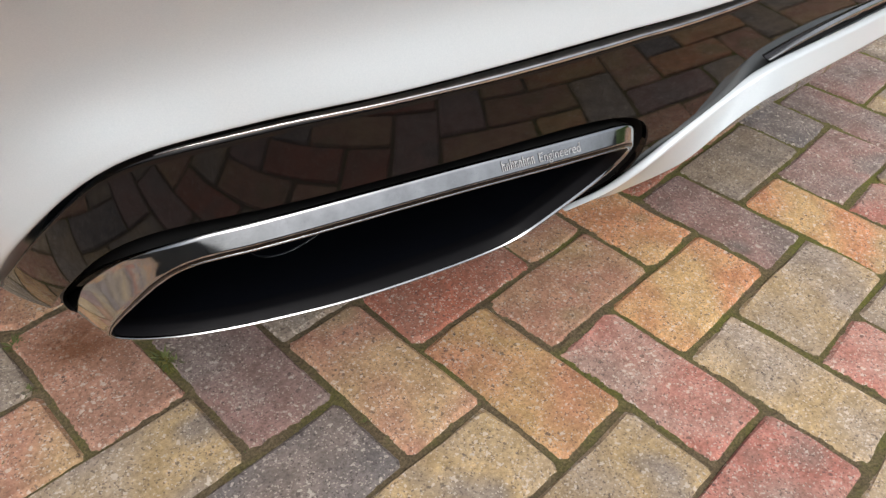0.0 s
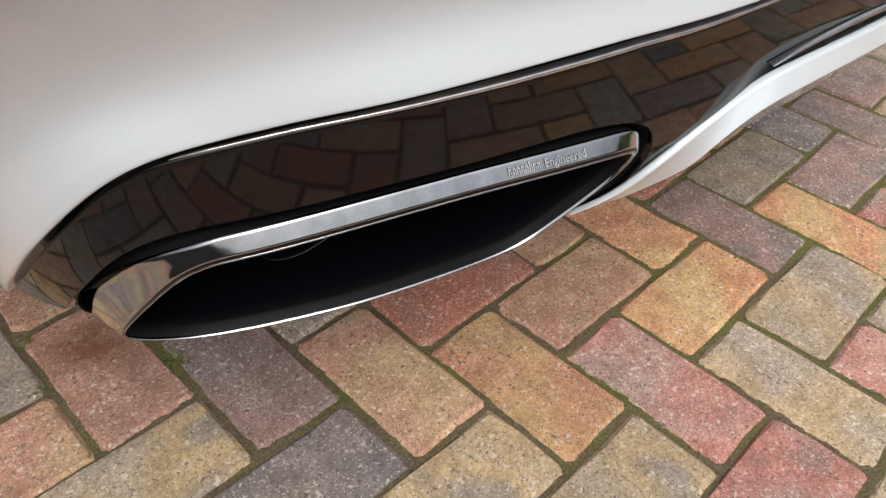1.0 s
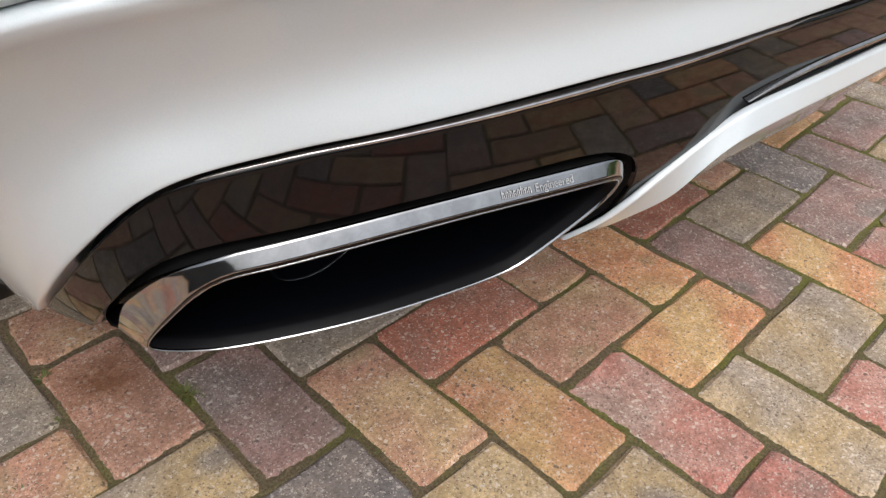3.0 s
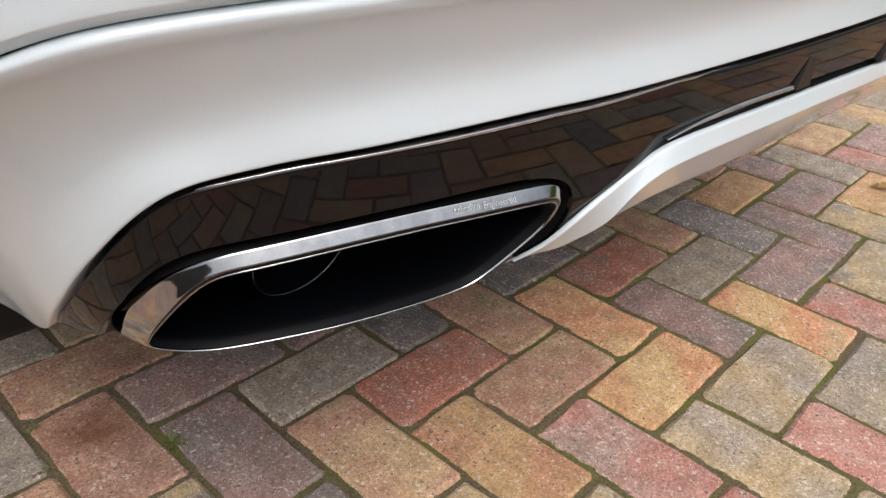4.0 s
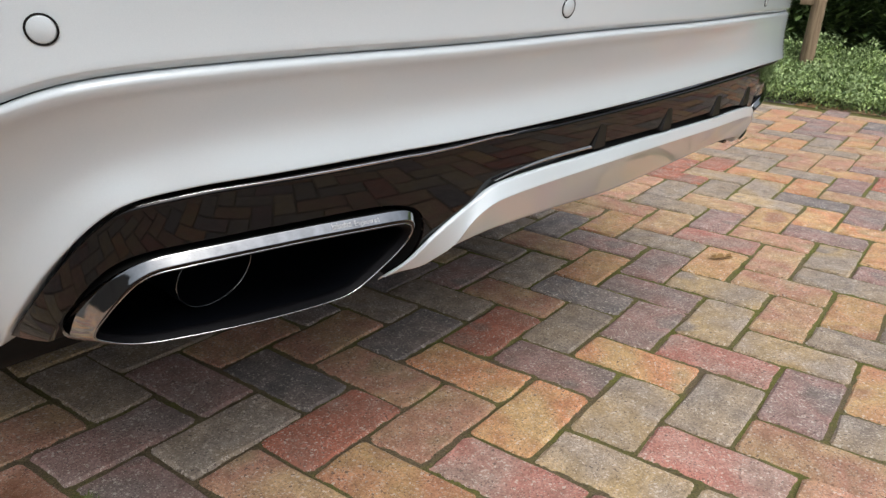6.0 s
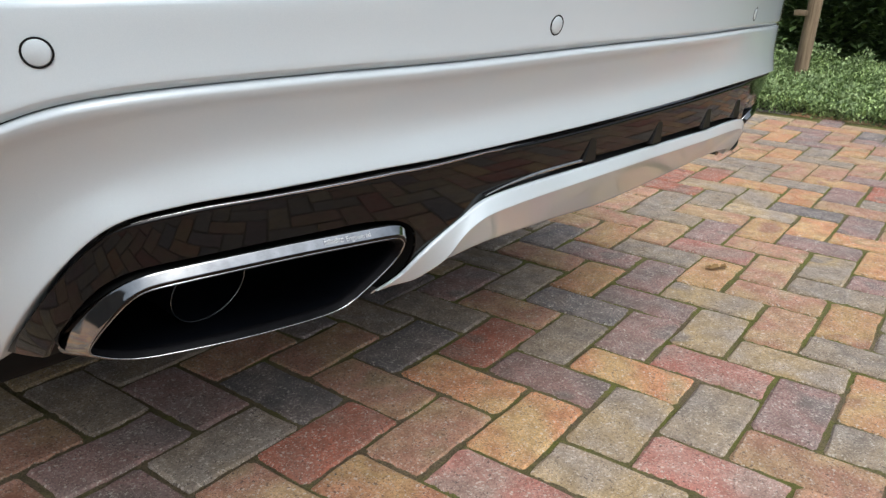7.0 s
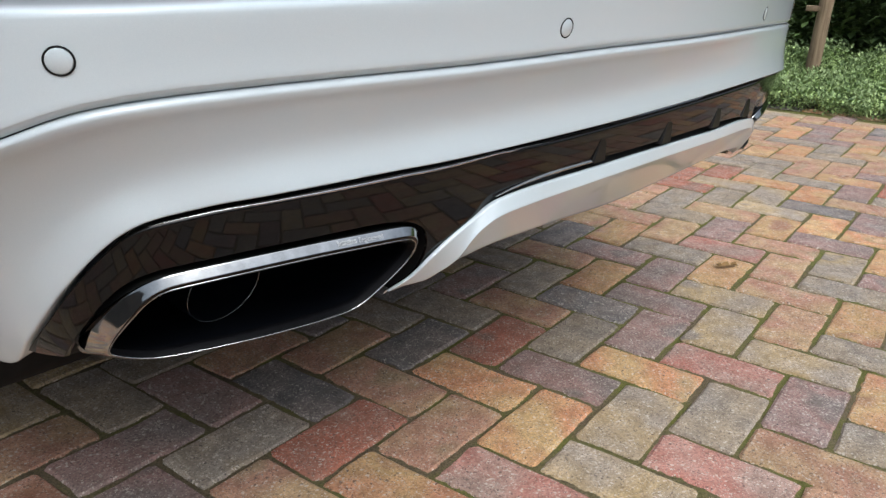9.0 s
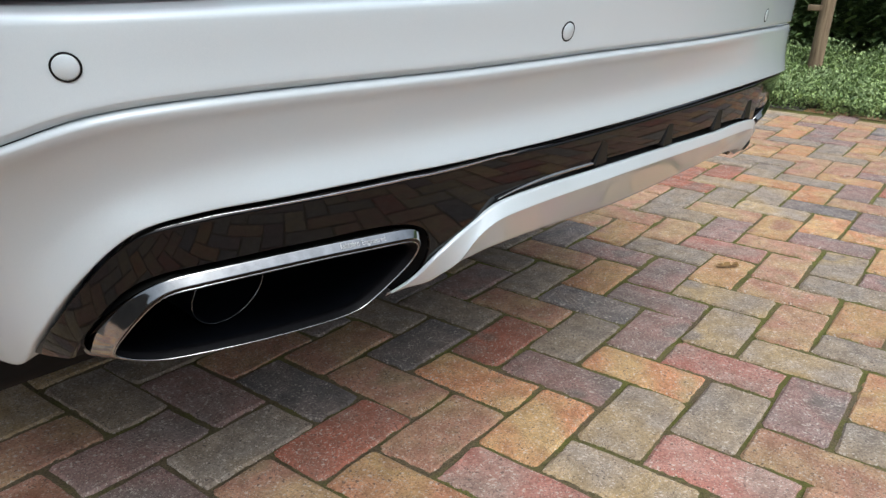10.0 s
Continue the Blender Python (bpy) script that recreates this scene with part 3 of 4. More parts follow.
# dark slot behind the blade, its fins and the lip's painted sky glint
lines = [[Vector((p.x, p.y + dy, p.z + dz)) for p in b_top if -0.11 < p.x < 0.53] for dy, dz in ((0.014, 0.02), (0.014, 0.002), (0.0065, -0.0015))]
part("diffuser_slot", skin(lines, flip=True), PLASTIC, car)
for x in (0.062, 0.213, 0.360, 0.478):
    bm = bmesh.new()
    low, high = 0.4725, 0.497
    front = [(x - 0.015, trim_depth(x, low) - 0.0028, low), (x + 0.009, trim_depth(x, low) - 0.0028, low), (x + 0.013, trim_depth(x, high) - 0.0003, high), (x + 0.001, trim_depth(x, high) - 0.0003, high)]
    v = [bm.verts.new(p) for p in front] + [bm.verts.new((px + (0.004 if k in (1, 2) else -0.004), py + 0.02, pz)) for k, (px, py, pz) in enumerate(front)]
    for f in ((0, 1, 2, 3), (0, 4, 5, 1), (1, 5, 6, 2), (2, 6, 7, 3), (3, 7, 4, 0)):
        bm.faces.new([v[k] for k in f])
    part("fin", bm, FIN, car, "dark upright fin across the slot", smooth=False)
# sky reflected on the black trim ledge, drawn as a silver strip
LIP = spline([(x, trim_depth(x, z) - 0.0012, z) for x, z in ((-0.112, 0.4650), (-0.08, 0.4695), (-0.03, 0.4728), (0.046, 0.4738))], 8)
wide = [0.0004 + 0.0034 * min(1.0, 1.4 * k / (len(LIP) - 1)) for k in range(len(LIP))]
lines = [[p + Vector((0, 0.012, w * 1.1)) for p, w in zip(LIP, wide)], [p + Vector((0, 0.005, w)) for p, w in zip(LIP, wide)], [p + Vector((0, 0.0, w * 0.55)) for p, w in zip(LIP, wide)], [p + Vector((0, -0.0016, 0)) for p in LIP], [p + Vector((0, 0.004, -0.0012)) for p in LIP]]
part("ledge_glint", skin(lines, flip=True), SKY_GLINT, car, "thin silver strip imitating sky reflected on the trim ledge")

# exhausts: a rolled rim, a dark cup and the pipe inside
MOUTH = [(-0.4512, -0.0693, 0.3945), (-0.4425, -0.0845, 0.4170), (-0.4262, -0.1004, 0.4396), (-0.4030, -0.1125, 0.4445), (-0.3800, -0.1205, 0.4462), (-0.3420, -0.1310, 0.4475), (-0.3046, -0.1410, 0.4484),
         (-0.2680, -0.1508, 0.4486), (-0.2330, -0.1588, 0.4482), (-0.2175, -0.1588, 0.4450), (-0.2085, -0.1553, 0.4370), (-0.2081, -0.1511, 0.4281), (-0.2154, -0.1453, 0.4158), (-0.2315, -0.1367, 0.3994),
         (-0.2465, -0.1297, 0.3868), (-0.2587, -0.1260, 0.3820), (-0.2779, -0.1216, 0.3797), (-0.3130, -0.1145, 0.3792), (-0.3510, -0.1053, 0.3792), (-0.3891, -0.0915, 0.3786), (-0.4150, -0.0800, 0.3783),
         (-0.4325, -0.0735, 0.3818), (-0.4465, -0.0700, 0.3882)]


def exhaust(mirror):
    pts = [Vector(p) for p in (mirrored(MOUTH, MID) if mirror else MOUTH)]
    line = spline(pts, 5, closed=True)
    for _ in range(3):
        line = [(line[i - 1] + 2 * line[i] + line[(i + 1) % len(line)]) / 4 for i in range(len(line))]
    mid = sum(line, Vector()) / len(line)
    side = -1 if mirror else 1
    back = Vector((side * -0.12, -1, -0.18)).normalized()
    ahead = -back
    outs = []
    n = len(line)
    for i in range(n):
        d = (line[(i + 1) % n] - line[i - 1]).normalized()
        o = d.cross(back)
        if o.dot(line[i] - mid) < 0:
            o = -o
        outs.append(o.normalized())

    def ring(o, a):
        return [p + q * o + ahead * a for p, q in zip(line, outs)]
    inner = Vector((side * 0.05, 1, 0.02)).normalized()

    def deep(o, a):
        return [p + q * o + inner * a for p, q in zip(line, outs)]
    flank = Vector((0, 1, -0.22)).normalized()
    edge = -0.418 if not mirror else 2 * MID + 0.418

    tops = []
    for q in outs:
        w = min(1.0, max(0.0, (q.z - 0.15) / 0.55))
        tops.append(w * w * (3 - 2 * w))

    def wide_ring(o_top, o_low, a_top, a_low, f):
        """The rim is broad above and grows deeper towards its outer end."""
        out = []
        for p, q, w in zip(line, outs, tops):
            g = min(1.0, max(0.0, (edge - p.x) * side / 0.034))
            g = g * g * (3 - 2 * g)
            out.append(p + q * lerp(o_low, o_top, w) + ahead * lerp(a_low, a_top, w) * (1 - g) + flank * f * g)
        return out
    band = [wide_ring(0.0036, 0.0010, 0.0000, 0.0004, 0.0004), wide_ring(0.0039, 0.0014, 0.0001, 0.0007, 0.0012), wide_ring(0.0044, 0.0020, 0.0005, 0.0014, 0.0035), wide_ring(0.0068, 0.0032, 0.0024, 0.0050, 0.0146),
            wide_ring(0.0094, 0.0046, 0.0045, 0.0090, 0.028), wide_ring(0.0100, 0.0050, 0.0050, 0.0105, 0.033), wide_ring(0.0104, 0.0054, 0.0058, 0.0122, 0.038), wide_ring(0.0100, 0.0056, 0.0070, 0.0134, 0.042)]
    tip = part("exhaust_tip", skin(band, closed=True, flip=mirror), CHROME, car, "dark chrome exhaust trim with etched lettering")
    part("bead", skin([ring(-0.0003, 0.0012), ring(0.0, 0.0002), ring(0.0003, -0.0002), ring(0.0006, -0.0002), ring(0.0009, 0.0002)], closed=True, flip=mirror), CHROME, tip, "thin polished edge round the mouth")
    part("rim_lip", skin([ring(0.0009, 0.0002), wide_ring(0.0018, 0.00094, -0.0003, 0.0002, 0.0001), wide_ring(0.0030, 0.00098, -0.0003, 0.0003, 0.0001), wide_ring(0.0036, 0.0010, 0.0000, 0.0004, 0.0004)], closed=True, flip=mirror), BLACK, tip, "gloss black face of the rim")
    part("inner_lip", skin([deep(-0.0026, 0.014), deep(-0.0040, 0.0075), deep(-0.0034, 0.0055), deep(-0.0004, 0.0012)], closed=True, flip=mirror), SATIN, tip, "satin black lip inside the rim")
    part("sleeve", skin([band[-1], deep(0.0058, 0.030), deep(0.0060, 0.05), deep(0.0060, 0.07)], closed=True, flip=mirror), PLASTIC, tip, "matt black sleeve behind the rim")

    def shrunk(s, a):
        return [lerp(mid, p, s) + inner * a for p in line]
    part("cup", skin([deep(-0.0028, 0.011), deep(-0.0024, 0.016), deep(0.001, 0.035), deep(0.004, 0.075), deep(0.004, 0.115), shrunk(0.8, 0.13), shrunk(0.02, 0.134)], closed=True, flip=not mirror), SOOT, tip, "soot black inside of the exhaust")
    centre = Vector((-0.342 if not mirror else 2 * MID + 0.342, -0.058, 0.4085))
    rings = []
    for r, a in ((0.032, 0.06), (0.032, 0.0), (0.0315, -0.0005), (0.031, 0.0008), (0.0305, 0.05), (0.002, 0.06)):
        rings.append([centre + Vector((math.cos(t) * r * 1.10 + side * math.sin(t) * r * 0.25, 0, math.sin(t) * r * 0.86)) + inner * a for t in [2 * math.pi * k / 40 for k in range(40)]])
    part("pipe", skin(rings, closed=True), SOOT, tip, "round pipe end inside the exhaust")
    rings = []
    for r, a in ((0.0322, 0.002), (0.0322, 0.0), (0.0320, -0.0004), (0.0318, 0.0), (0.0317, 0.002)):
        rings.append([centre + Vector((math.cos(t) * r * 1.10 + side * math.sin(t) * r * 0.25, 0, math.sin(t) * r * 0.86)) + inner * a for t in [2 * math.pi * k / 48 for k in range(48)]])
    part("pipe_rim", skin(rings, closed=True), CHROME, tip, "thin bright rim of the pipe")
    # dark housing round the tip
    part("housing", skin([deep(0.0105, 0.030), deep(0.0105, 0.055), deep(0.012, 0.058), deep(0.013, 0.055)], closed=True, flip=mirror), PLASTIC, car)
    return tip, (band[2], band[4])


left_tip, rim_rows = exhaust(False)
# etched words on the rim's upper face: a name as plain bars, then one readable word
low_band = [p for p in rim_rows[0] if -0.30 < p.x < -0.235 and p.z > 0.443]
top_band = [p for p, q in zip(rim_rows[1], rim_rows[0]) if -0.30 < q.x < -0.235 and q.z > 0.443]
low_band, top_band = sorted(low_band, key=lambda p: p.x), sorted(top_band, key=lambda p: p.x)


def on_band(x, v):
    k = max(0, min(len(low_band) - 2, sum(p.x < x for p in low_band) - 1))
    t = (x - low_band[k].x) / (low_band[k + 1].x - low_band[k].x)
    a, b = lerp(low_band[k], low_band[k + 1], t), lerp(top_band[k], top_band[k + 1], t)
    out = (low_band[k + 1] - low_band[k]).cross(top_band[k] - low_band[k]).normalized()
    if out.z < 0:
        out = -out
    return lerp(a, b, v) + out * 0.0005


bm = bmesh.new()
for k in range(8):
    x, tall = -0.2905 + 0.0021 * k, 0.95 if k in (0, 2, 5) else 0.72
    for x0, x1, v0, v1 in ((x, x + 0.0005, 0.2, tall), (x + 0.0011, x + 0.0016, 0.2, 0.72 if k % 3 else 0.5), (x, x + 0.0016, 0.62, 0.74)):
        bm.faces.new([bm.verts.new(on_band(*q)) for q in ((x0, v0), (x1, v0), (x1, v1), (x0, v1))])
part("lettering", bm, LETTER, left_tip, "row of small pale etched bars", smooth=False)
words = bpy.data.curves.new("etched_word", "FONT")
words.body, words.size = "Engineered", 1.0
holder = bpy.data.objects.new("etched_word", words)
me = bpy.data.meshes.new_from_object(holder)
wide_x = max(v.co.x for v in me.vertices)
for v in me.vertices:
    v.co = on_band(-0.2720 + 0.0225 * v.co.x / wide_x, 0.2 + 0.98 * v.co.y)
me.materials.clear()
me.materials.append(LETTER)
bpy.data.objects.remove(holder)
word = new("etched_word", me)
word.parent, word.location = left_tip, -origin_of(left_tip)
word["label"] = "small pale etched word"
exhaust(True)

# parking sensors
for x, z in ((-0.476, 0.611), (-0.057, 0.6197), (0.458, 0.6195), (0.885, 0.611)):
    k = min(range(len(crease)), key=lambda q: abs(crease[q].x - x) + (0 if crease[q].y < 0.0 else 1))
    n = c_out[k]
    y = crease[k].y + (x - crease[k].x) * (-n.x / n.y if n.y else 0)
    up = (z - crease[k].z - 0.009) / (ledge_height(x) - crease[k].z - 0.009)
    at = Vector((x, y, z)) + n * (float(np.interp(up, (0, 0.35, 0.6, 0.86), (0.0019, 0.0042, 0.0060, 0.0078))) * (1 - 0.75 * min(1.0, max(0.0, (x - 0.45) / 0.3))) + 0.0006)
    upright = (Vector((0, 0, 1)) + n * (0.15 if x < 0.4 else 0.08)).normalized()
    sidev = Vector((-n.y, n.x, 0))

    def disc(r, o):
        return [at + sidev * (math.cos(t) * r) + upright * (math.sin(t) * r) + n * o for t in [2 * math.pi * q / 36 for q in range(36)]]
    s = part("parking_sensor", skin([disc(0.0092, -0.003), disc(0.0092, 0.0002), disc(0.0081, 0.0002), disc(0.0080, -0.001)], closed=True), PLASTIC, car, "black ring of a round parking sensor")
    part("sensor_face", skin([disc(0.0078, -0.001), disc(0.0077, 0.0004), disc(0.0072, 0.0007), disc(0.00001, 0.0009)], closed=True), PAINT, s, "white painted sensor face")

# body above and ahead, underside and wheels
HALF = 0.95
OUTLINE = [(-0.06, 0.665), (-0.115, 0.70), (-0.10, 0.92), (-0.02, 1.02), (0.18, 1.35), (0.42, 1.46), (1.2, 1.50), (2.2, 1.46), (3.1, 1.05), (4.2, 0.88), (4.5, 0.65)]
prof = spline([(0, y, z) for y, z in OUTLINE], 6)
rows = []
for s in (-1, -0.97, -0.9, -0.6, 0, 0.6, 0.9, 0.97, 1):
    row = []
    for p in prof:
        w = HALF - max(0.0, p.z - 0.9) * 0.28
        drop = 0.05 * max(0, abs(s) - 0.85) / 0.15
        row.append(Vector((MID + s * (w - (0.09 if p.y < 0.0 else 0.0)), p.y + 0.16 * abs(s) ** 4, p.z - drop)))
    rows.append(row)
part("body", skin(rows), PAINT, car, "white painted car body")
for s in (-1, 1):
    rows = []
    for k in range(0, 41):
        y = 0.25 + k * 0.105
        arch = 0.0
        for wy in (0.95, 3.72):
            d = abs(y - wy)
            if d < 0.40:
                arch = max(arch, math.sqrt(0.40 ** 2 - d * d))
        low = max(0.32, 0.36 + arch if arch else 0.32)
        rows.append([Vector((MID + s * (HALF - 0.02), y, low)), Vector((MID + s * HALF, y, max(low + 0.01, 0.6))), Vector((MID + s * HALF, y, max(low + 0.02, 0.85))), Vector((MID + s * (HALF - 0.02), y, 1.0))])
    part("side_panel", skin(rows, flip=s > 0), PAINT, car)
bm = bmesh.new()
box(bm, (MID - 0.72, 0.22, 0.23), (MID + 0.72, 4.3, 0.48), 0.02)
part("underbody", bm, PLASTIC, car, "matt black underbody")
bm = bmesh.new()
box(bm, (MID - 0.60, -0.055, 0.485), (MID + 0.60, 0.05, 0.62), 0.02)
part("bumper_core", bm, PLASTIC, car)
# tail lamp line above the ledge
rows = [[Vector((p.x, p.y, 0)) + n * o + Vector((0, 0, ledge_height(p.x) + z)) for p, n in zip(crease[60:113], c_out[60:113])] for o, z in ((-0.06, 0.0125), (-0.024, 0.013), (-0.020, 0.0145), (-0.020, 0.05))]
part("reflector", skin(rows), REDLENS, car, "dark red rear reflector")


def wheel(x, y):
    rings = []
    for r, o in ((0.24, -0.10), (0.33, -0.115), (0.355, -0.09), (0.36, -0.04), (0.36, 0.04), (0.355, 0.09), (0.33, 0.115), (0.24, 0.10)):
        rings.append([Vector((x + o, y + math.cos(t) * r, 0.36 + math.sin(t) * r)) for t in [2 * math.pi * k / 40 for k in range(40)]])
    w = part("wheel", skin(rings, closed=True), RUBBER, car, "black rubber tyre on a grey alloy rim")
    rings = [[Vector((x + o, y + math.cos(t) * r, 0.36 + math.sin(t) * r)) for t in [2 * math.pi * k / 40 for k in range(40)]] for r, o in ((0.24, -0.1), (0.22, -0.085), (0.06, -0.06), (0.005, -0.06), (0.06, 0.06), (0.22, 0.085), (0.24, 0.1))]
    part("rim", skin(rings, closed=True), ALLOY, w)


for x in (MID - 0.82, MID + 0.82):
    for y in (0.95, 3.72):
        wheel(x, y)


# ---------------------------------------------------------------- planting beside the paving
def leaf(verts, faces, at, size, wide, turn, tip, fold):
    d = Vector((math.cos(turn) * math.cos(tip), math.sin(turn) * math.cos(tip), math.sin(tip)))
    w = Vector((-math.sin(turn), math.cos(turn), 0)) * wide
    up = d.cross(w).normalized() * fold
    if up.z < 0:
        up = -up
    k = len(verts)
    verts += [at, at + d * size * 0.5 + w + up, at + d * size, at + d * size * 0.5 - w + up]
    faces += [(k, k + 1, k + 2), (k, k + 2, k + 3)]


def foliage(name, mat, count, seed, where, size, tilt=(0.0, 1.2)):
    rng = random.Random(seed)
    verts, faces = [], []
    for _ in range(count):
        at = where(rng)
        s = size * (0.6 + 0.8 * rng.random())
        leaf(verts, faces, at, s, s * 0.32, rng.random() * 6.283, tilt[0] + (tilt[1] - tilt[0]) * rng.random(), s * 0.1)
    me = bpy.data.meshes.new(name)
    me.from_pydata(verts, [], faces)
    me.materials.append(mat)
    return new(name, me)


def bed_height(x, y):
    lump = noise.noise(Vector((x * 2.3, y * 2.3, 0.3))) * 0.6 + noise.noise(Vector((x * 6.5, y * 6.5, 4.3))) * 0.45 + noise.noise(Vector((x * 17, y * 17, 7.1))) * 0.3
    bare = 1 - 0.6 * math.exp(-((x - 4.42) ** 2 + (y - 0.82) ** 2) / 0.05)  # thinner round the stake
    return max(0.03, bare * (0.09 + 0.07 * (x - 3.55) + lump * (0.045 + 0.045 * min(1, max(0, x - 3.5)))))


def bed_spot(rng):
    near = rng.random() < 0.75
    y = rng.uniform(-0.6, 2.2) if near else rng.uniform(-5, 6)
    x = 3.45 - 0.07 * y + 0.05 * noise.noise(Vector((y * 9, 2.2, 0))) + rng.random() ** 0.9 * 1.65
    h = bed_height(x, y)
    return Vector((x, y, max(0.004, h * (1 - 0.75 * rng.random() ** 2.0))))


def shoot_spot(rng):
    """A few taller shoots that stand out of the mat."""
    while True:
        p = bed_spot(rng)
        if noise.noise(Vector((p.x * 11, p.y * 11, 3.3))) > 0.25:
            return Vector((p.x, p.y, bed_height(p.x, p.y) + 0.07 * rng.random() ** 1.5))


tagged(foliage("ground_cover", LEAF, 165000, 5, bed_spot, 0.0175), "low pale green variegated ground cover along the paving", "plants", kind="stuff")
tagged(foliage("ground_cover_shoots", SHOOT, 12000, 15, shoot_spot, 0.020, (0.2, 1.4)), "pale upright shoots standing out of the ground cover", "plants", kind="stuff")


def hedge_spot(rng):
    near = rng.random() < 0.7
    y = rng.uniform(-0.5, 3.0) if near else rng.uniform(-9, 8)
    z = 0.05 + 1.35 * rng.random()
    x = 5.25 + 0.25 * noise.noise(Vector((y * 1.7, z * 1.7, 8.8))) + 0.6 * rng.random() ** 2
    return Vector((x, y, z))


tagged(foliage("hedge", HEDGE, 34000, 6, hedge_spot, 0.06, (-0.6, 0.8)), "dense dark green clipped hedge behind the planting", "hedge", kind="stuff")
bm = bmesh.new()
box(bm, (5.75, -9, -0.01), (6.3, 8, 1.3), 0.1)
core = new("hedge_core", mesh_of("hedge_core", bm, HEDGE))
tagged(core, "dark twiggy inside of the hedge", "hedge", kind="structure")

stake = new("tree_stake")
stake.location = (4.62, 0.86, 0)
tagged(stake, "weathered brown wooden tree stake standing in the ground cover", "stake")
bm = bmesh.new()
rings = []
for z, r in ((-0.01, 0.043), (0.3, 0.042), (0.9, 0.041), (1.25, 0.040), (1.27, 0.034)):
    lean = z * 0.03
    rings.append([Vector((4.62 + 0.7 * lean + math.cos(t) * r, 0.86 - 0.72 * lean + math.sin(t) * r, z)) for t in [2 * math.pi * k / 14 for k in range(14)]])
skin(rings, closed=True, bm=bm)
bm.verts.ensure_lookup_table()
bm.faces.new([bm.verts[56 + k] for k in range(14)])
part("post", bm, WOOD, stake)
bm = bmesh.new()
box(bm, (4.595, 0.84, 0.460), (4.635, 0.955, 0.495), 0.004)
part("lath", bm, WOOD, stake, "short pale wooden lath nailed to the post")

# fallen leaf, weeds and moss between the blocks
bm = bmesh.new()
fl = Vector((1.083, 0.004, 0.009))
for k, (dx, dy, s) in enumerate(((0, 0, 0.03), (0.018, -0.012, 0.024), (-0.012, 0.014, 0.02))):
    ring = [fl + Vector((dx + math.cos(t) * s * (0.5 + 0.15 * math.sin(3 * t)), dy + math.sin(t) * s * (0.34 + 0.1 * math.cos(5 * t)), 0.004 + 0.003 * math.sin(2 * t + k))) for t in [2 * math.pi * q / 12 for q in range(12)]]
    mid_v = bm.verts.new(fl + Vector((dx, dy, 0.001)))
    vs = [bm.verts.new(p) for p in ring]
    for q in range(12):
        bm.faces.new((mid_v, vs[q], vs[(q + 1) % 12]))
dry = new("fallen_leaf", mesh_of("fallen_leaf", bm, DRYLEAF))
tagged(dry, "small curled brown fallen leaf on a yellow block", "leaf")


def weed(x, y, count, size, seed):
    rng = random.Random(seed)
    bm = bmesh.new()
    root = bm.verts.new((x, y, -0.006))
    for _ in range(count):
        a, up, long = rng.random() * 6.283, 0.3 + 0.9 * rng.random(), size * (0.5 + 0.7 * rng.random())
        d = Vector((math.cos(a) * math.cos(up), math.sin(a) * math.cos(up), math.sin(up)))
        w = Vector((-math.sin(a), math.cos(a), 0)) * size * 0.09
        m, t = root.co + d * long * 0.55, root.co + d * long + Vector((d.x, d.y, -0.4)) * long * 0.25
        vs = [bm.verts.new(p) for p in (m + w, t, m - w)]
        bm.faces.new((root, *vs))
    ob = new("weed", mesh_of("weed", bm, GRASS, False))
    return tagged(ob, "small green weed growing in a paving joint", "weed", group="weeds in the joints")


weed(-0.339, 0.262, 22, 0.018, 3)
weed(-0.331, 0.251, 14, 0.014, 13)
weed(-0.454, 0.382, 26, 0.015, 21)
weed(-0.465, 0.310, 22, 0.012, 22)
weed(-0.218, 0.058, 20, 0.009, 23)
weed(-0.331, 0.104, 10, 0.006, 24)
weed(-0.105, 0.0, 16, 0.010, 4)
weed(0.318, 0.13, 18, 0.012, 9)
weed(-0.56, 0.33, 22, 0.016, 5)
weed(-0.52, 0.24, 18, 0.013, 15)

# unseen plain walls added behind the camera to close the drive and darken the horizon
WALL = satin("added_wall_dark", (0.10, 0.10, 0.092), 0.9)
for name, lo, hi in (("added_wall_south", (-7, -6.4, -0.01), (7, -6.1, 1.5)), ("added_wall_west", (-5.4, -6.1, -0.01), (-5.1, 8, 1.5))):
    bm = bmesh.new()
    box(bm, lo, hi, 0.01)
    tagged(new(name, mesh_of(name, bm, WALL, False)), "plain dark unseen wall added to darken the horizon", "wall", kind="structure")


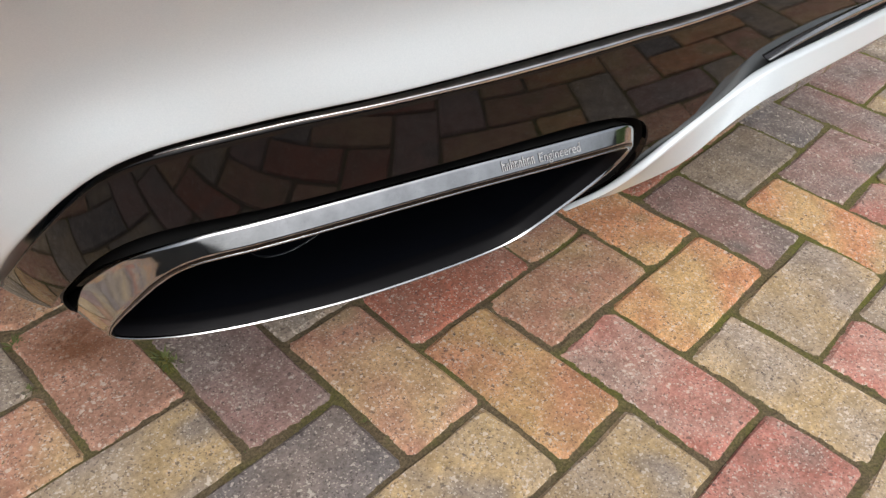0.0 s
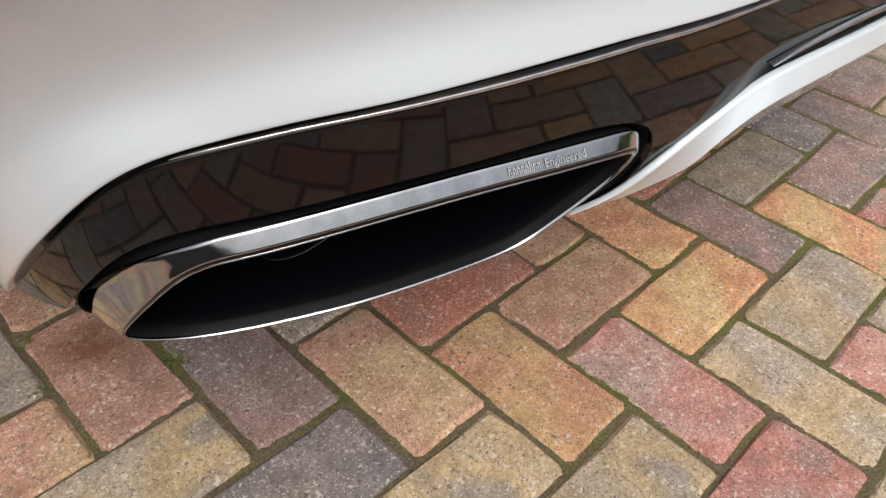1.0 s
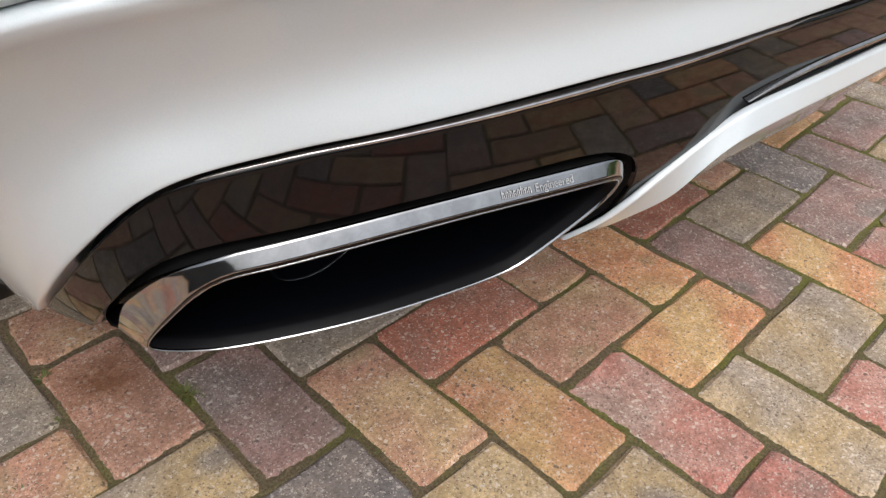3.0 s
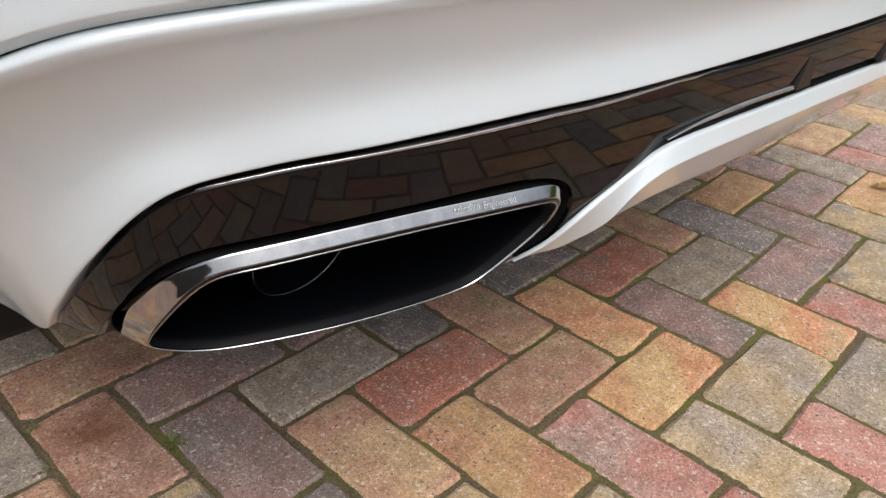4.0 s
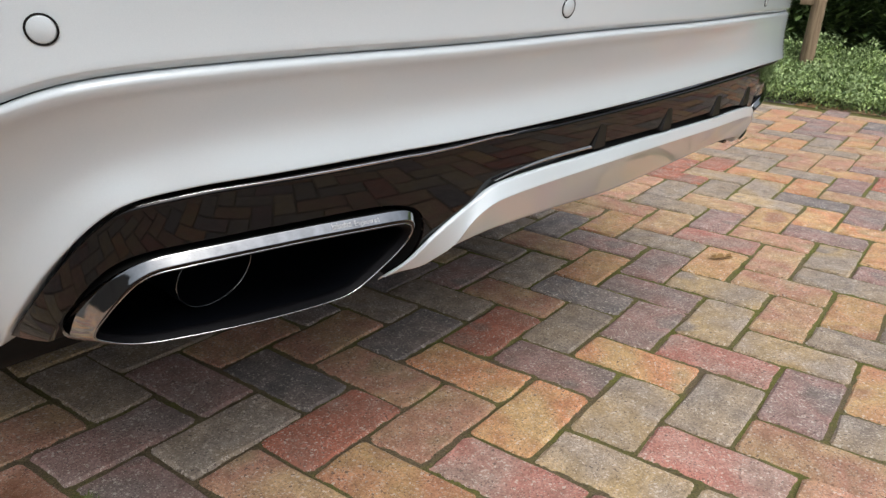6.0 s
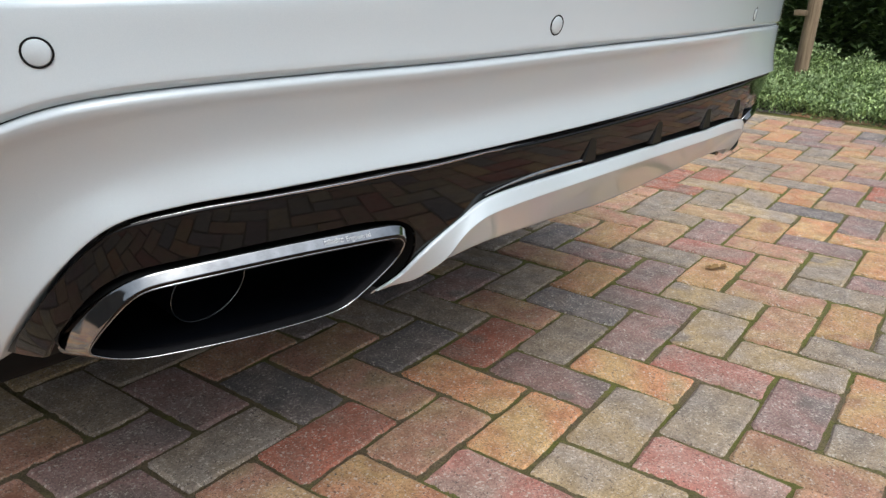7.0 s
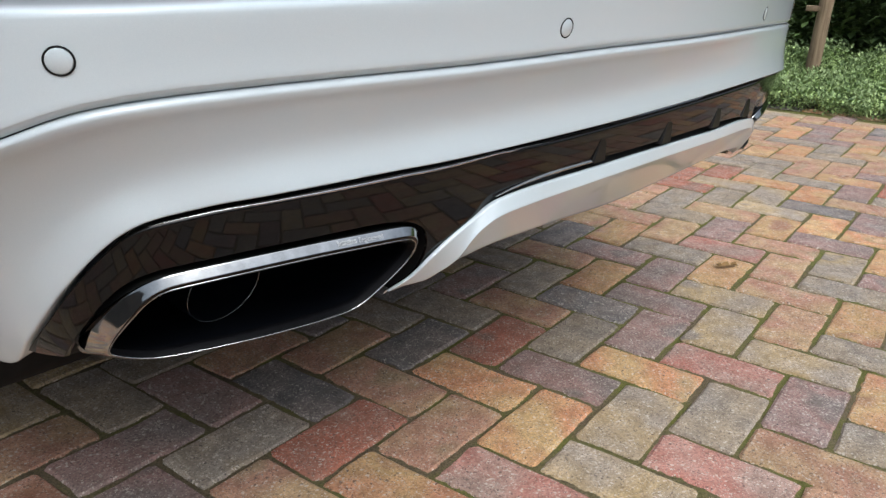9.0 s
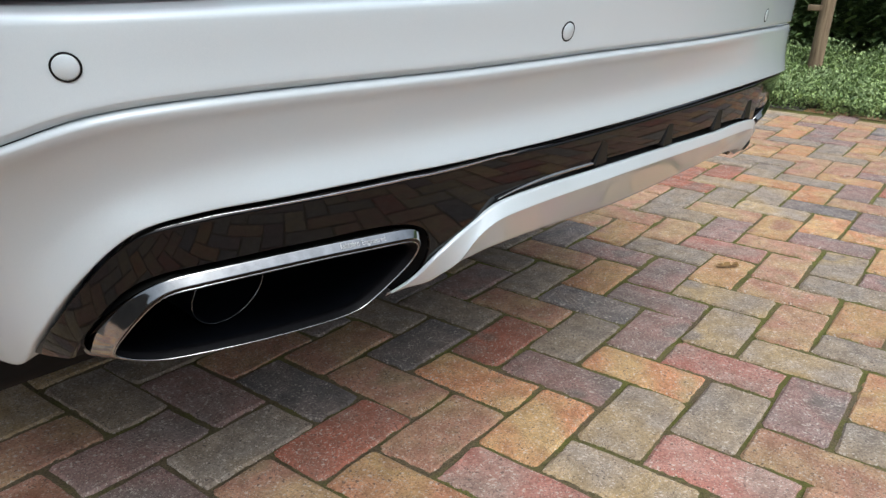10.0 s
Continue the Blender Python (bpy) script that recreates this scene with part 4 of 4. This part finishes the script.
# ---------------------------------------------------------------- paving blocks, laid last
spots = sorted(paving_spots(), key=lambda s: (lay(s[3], s[4]) - Vector((0.25, 0.05, 0))).length)
rest_verts, rest_faces, rest_mats, rest_index = [], [], [], {}
slots = list(PAVERS)
for n, (kind, i, j, ca, cb) in enumerate(spots):
    rng = random.Random(n)
    at = lay(ca + (rng.random() - 0.5) * 0.003, cb + (rng.random() - 0.5) * 0.003, (rng.random() - 0.5) * 0.0022)
    turn = TURN_LAY + radians(-90 if kind == "A" else 0) + radians((rng.random() - 0.5) * 0.8) + (math.pi if rng.random() < 0.5 else 0)
    m = Matrix.Translation(at) @ Euler(((rng.random() - 0.5) * 0.012, (rng.random() - 0.5) * 0.012, turn)).to_matrix().to_4x4()
    key = colour_of(kind, i, j)
    if n < 300:
        ob = new("brick", BLOCKS[n % 8])
        ob.material_slots[0].link = "OBJECT"
        ob.material_slots[0].material = PAVERS[key]
        ob.parent, ob.matrix_basis = pavement, m
    else:
        base = len(rest_verts)
        for ring in block_rings(rng):
            rest_verts += [m @ Vector(p) for p in ring]
        for r in range(2):
            rest_faces += [(base + r * SIDES + k, base + r * SIDES + (k + 1) % SIDES, base + (r + 1) * SIDES + (k + 1) % SIDES, base + (r + 1) * SIDES + k) for k in range(SIDES)]
        rest_faces.append(tuple(base + 2 * SIDES + k for k in range(SIDES)))
        rest_mats += [slots.index(key)] * (2 * SIDES + 1)
me = bpy.data.meshes.new("far_bricks")
me.from_pydata(rest_verts, [], rest_faces)
for key in slots:
    me.materials.append(PAVERS[key])
me.polygons.foreach_set("material_index", rest_mats)
far = new("far_bricks", me)
far.parent = pavement
tagged(far, "more paving blocks of the same herringbone", kind="stuff")

# crumbly sand and moss that fills the joints unevenly and creeps over the worn edges
STEP = 0.0034
grid_a, grid_b = np.arange(-1.15, 0.62, STEP), np.arange(-0.85, 2.1, STEP)
free = np.ones((len(grid_a), len(grid_b)), bool)
for kind, i, j, ca, cb in spots[:420]:
    ha, hb = (BLOCK_L / 2, BLOCK_W / 2) if kind == "A" else (BLOCK_W / 2, BLOCK_L / 2)
    inset = JOINT_W / 2 + 0.008
    a0, a1 = np.searchsorted(grid_a, (ca - ha + inset, ca + ha - inset))
    b0, b1 = np.searchsorted(grid_b, (cb - hb + inset, cb + hb - inset))
    free[max(a0, 0):max(a1, 0), max(b0, 0):max(b1, 0)] = False
number = np.full(free.shape, -1)
number[free] = np.arange(free.sum())
fill_verts = []
for p, q in zip(*np.nonzero(free)):
    at = lay(grid_a[p], grid_b[q])
    rise = noise.noise(at * 9.0) * 0.0016 + noise.noise(at * 55.0) * 0.0019 + noise.noise(at * 210.0) * 0.0016
    fill_verts.append((at.x, at.y, at.z + min(-0.0006, -0.0036 + rise)))
c0, c1, c2, c3 = number[:-1, :-1], number[:-1, 1:], number[1:, 1:], number[1:, :-1]
good = (c0 >= 0) & (c1 >= 0) & (c2 >= 0) & (c3 >= 0)
fill_faces = np.stack([c0[good], c3[good], c2[good], c1[good]], 1).tolist()
me = bpy.data.meshes.new("joint_fill")
me.from_pydata(fill_verts, [], fill_faces)
me.materials.append(JOINT)
fill = new("joint_fill", me)
fill.parent = pavement
tagged(fill, "crumbly sand and moss in the joints", kind="stuff")
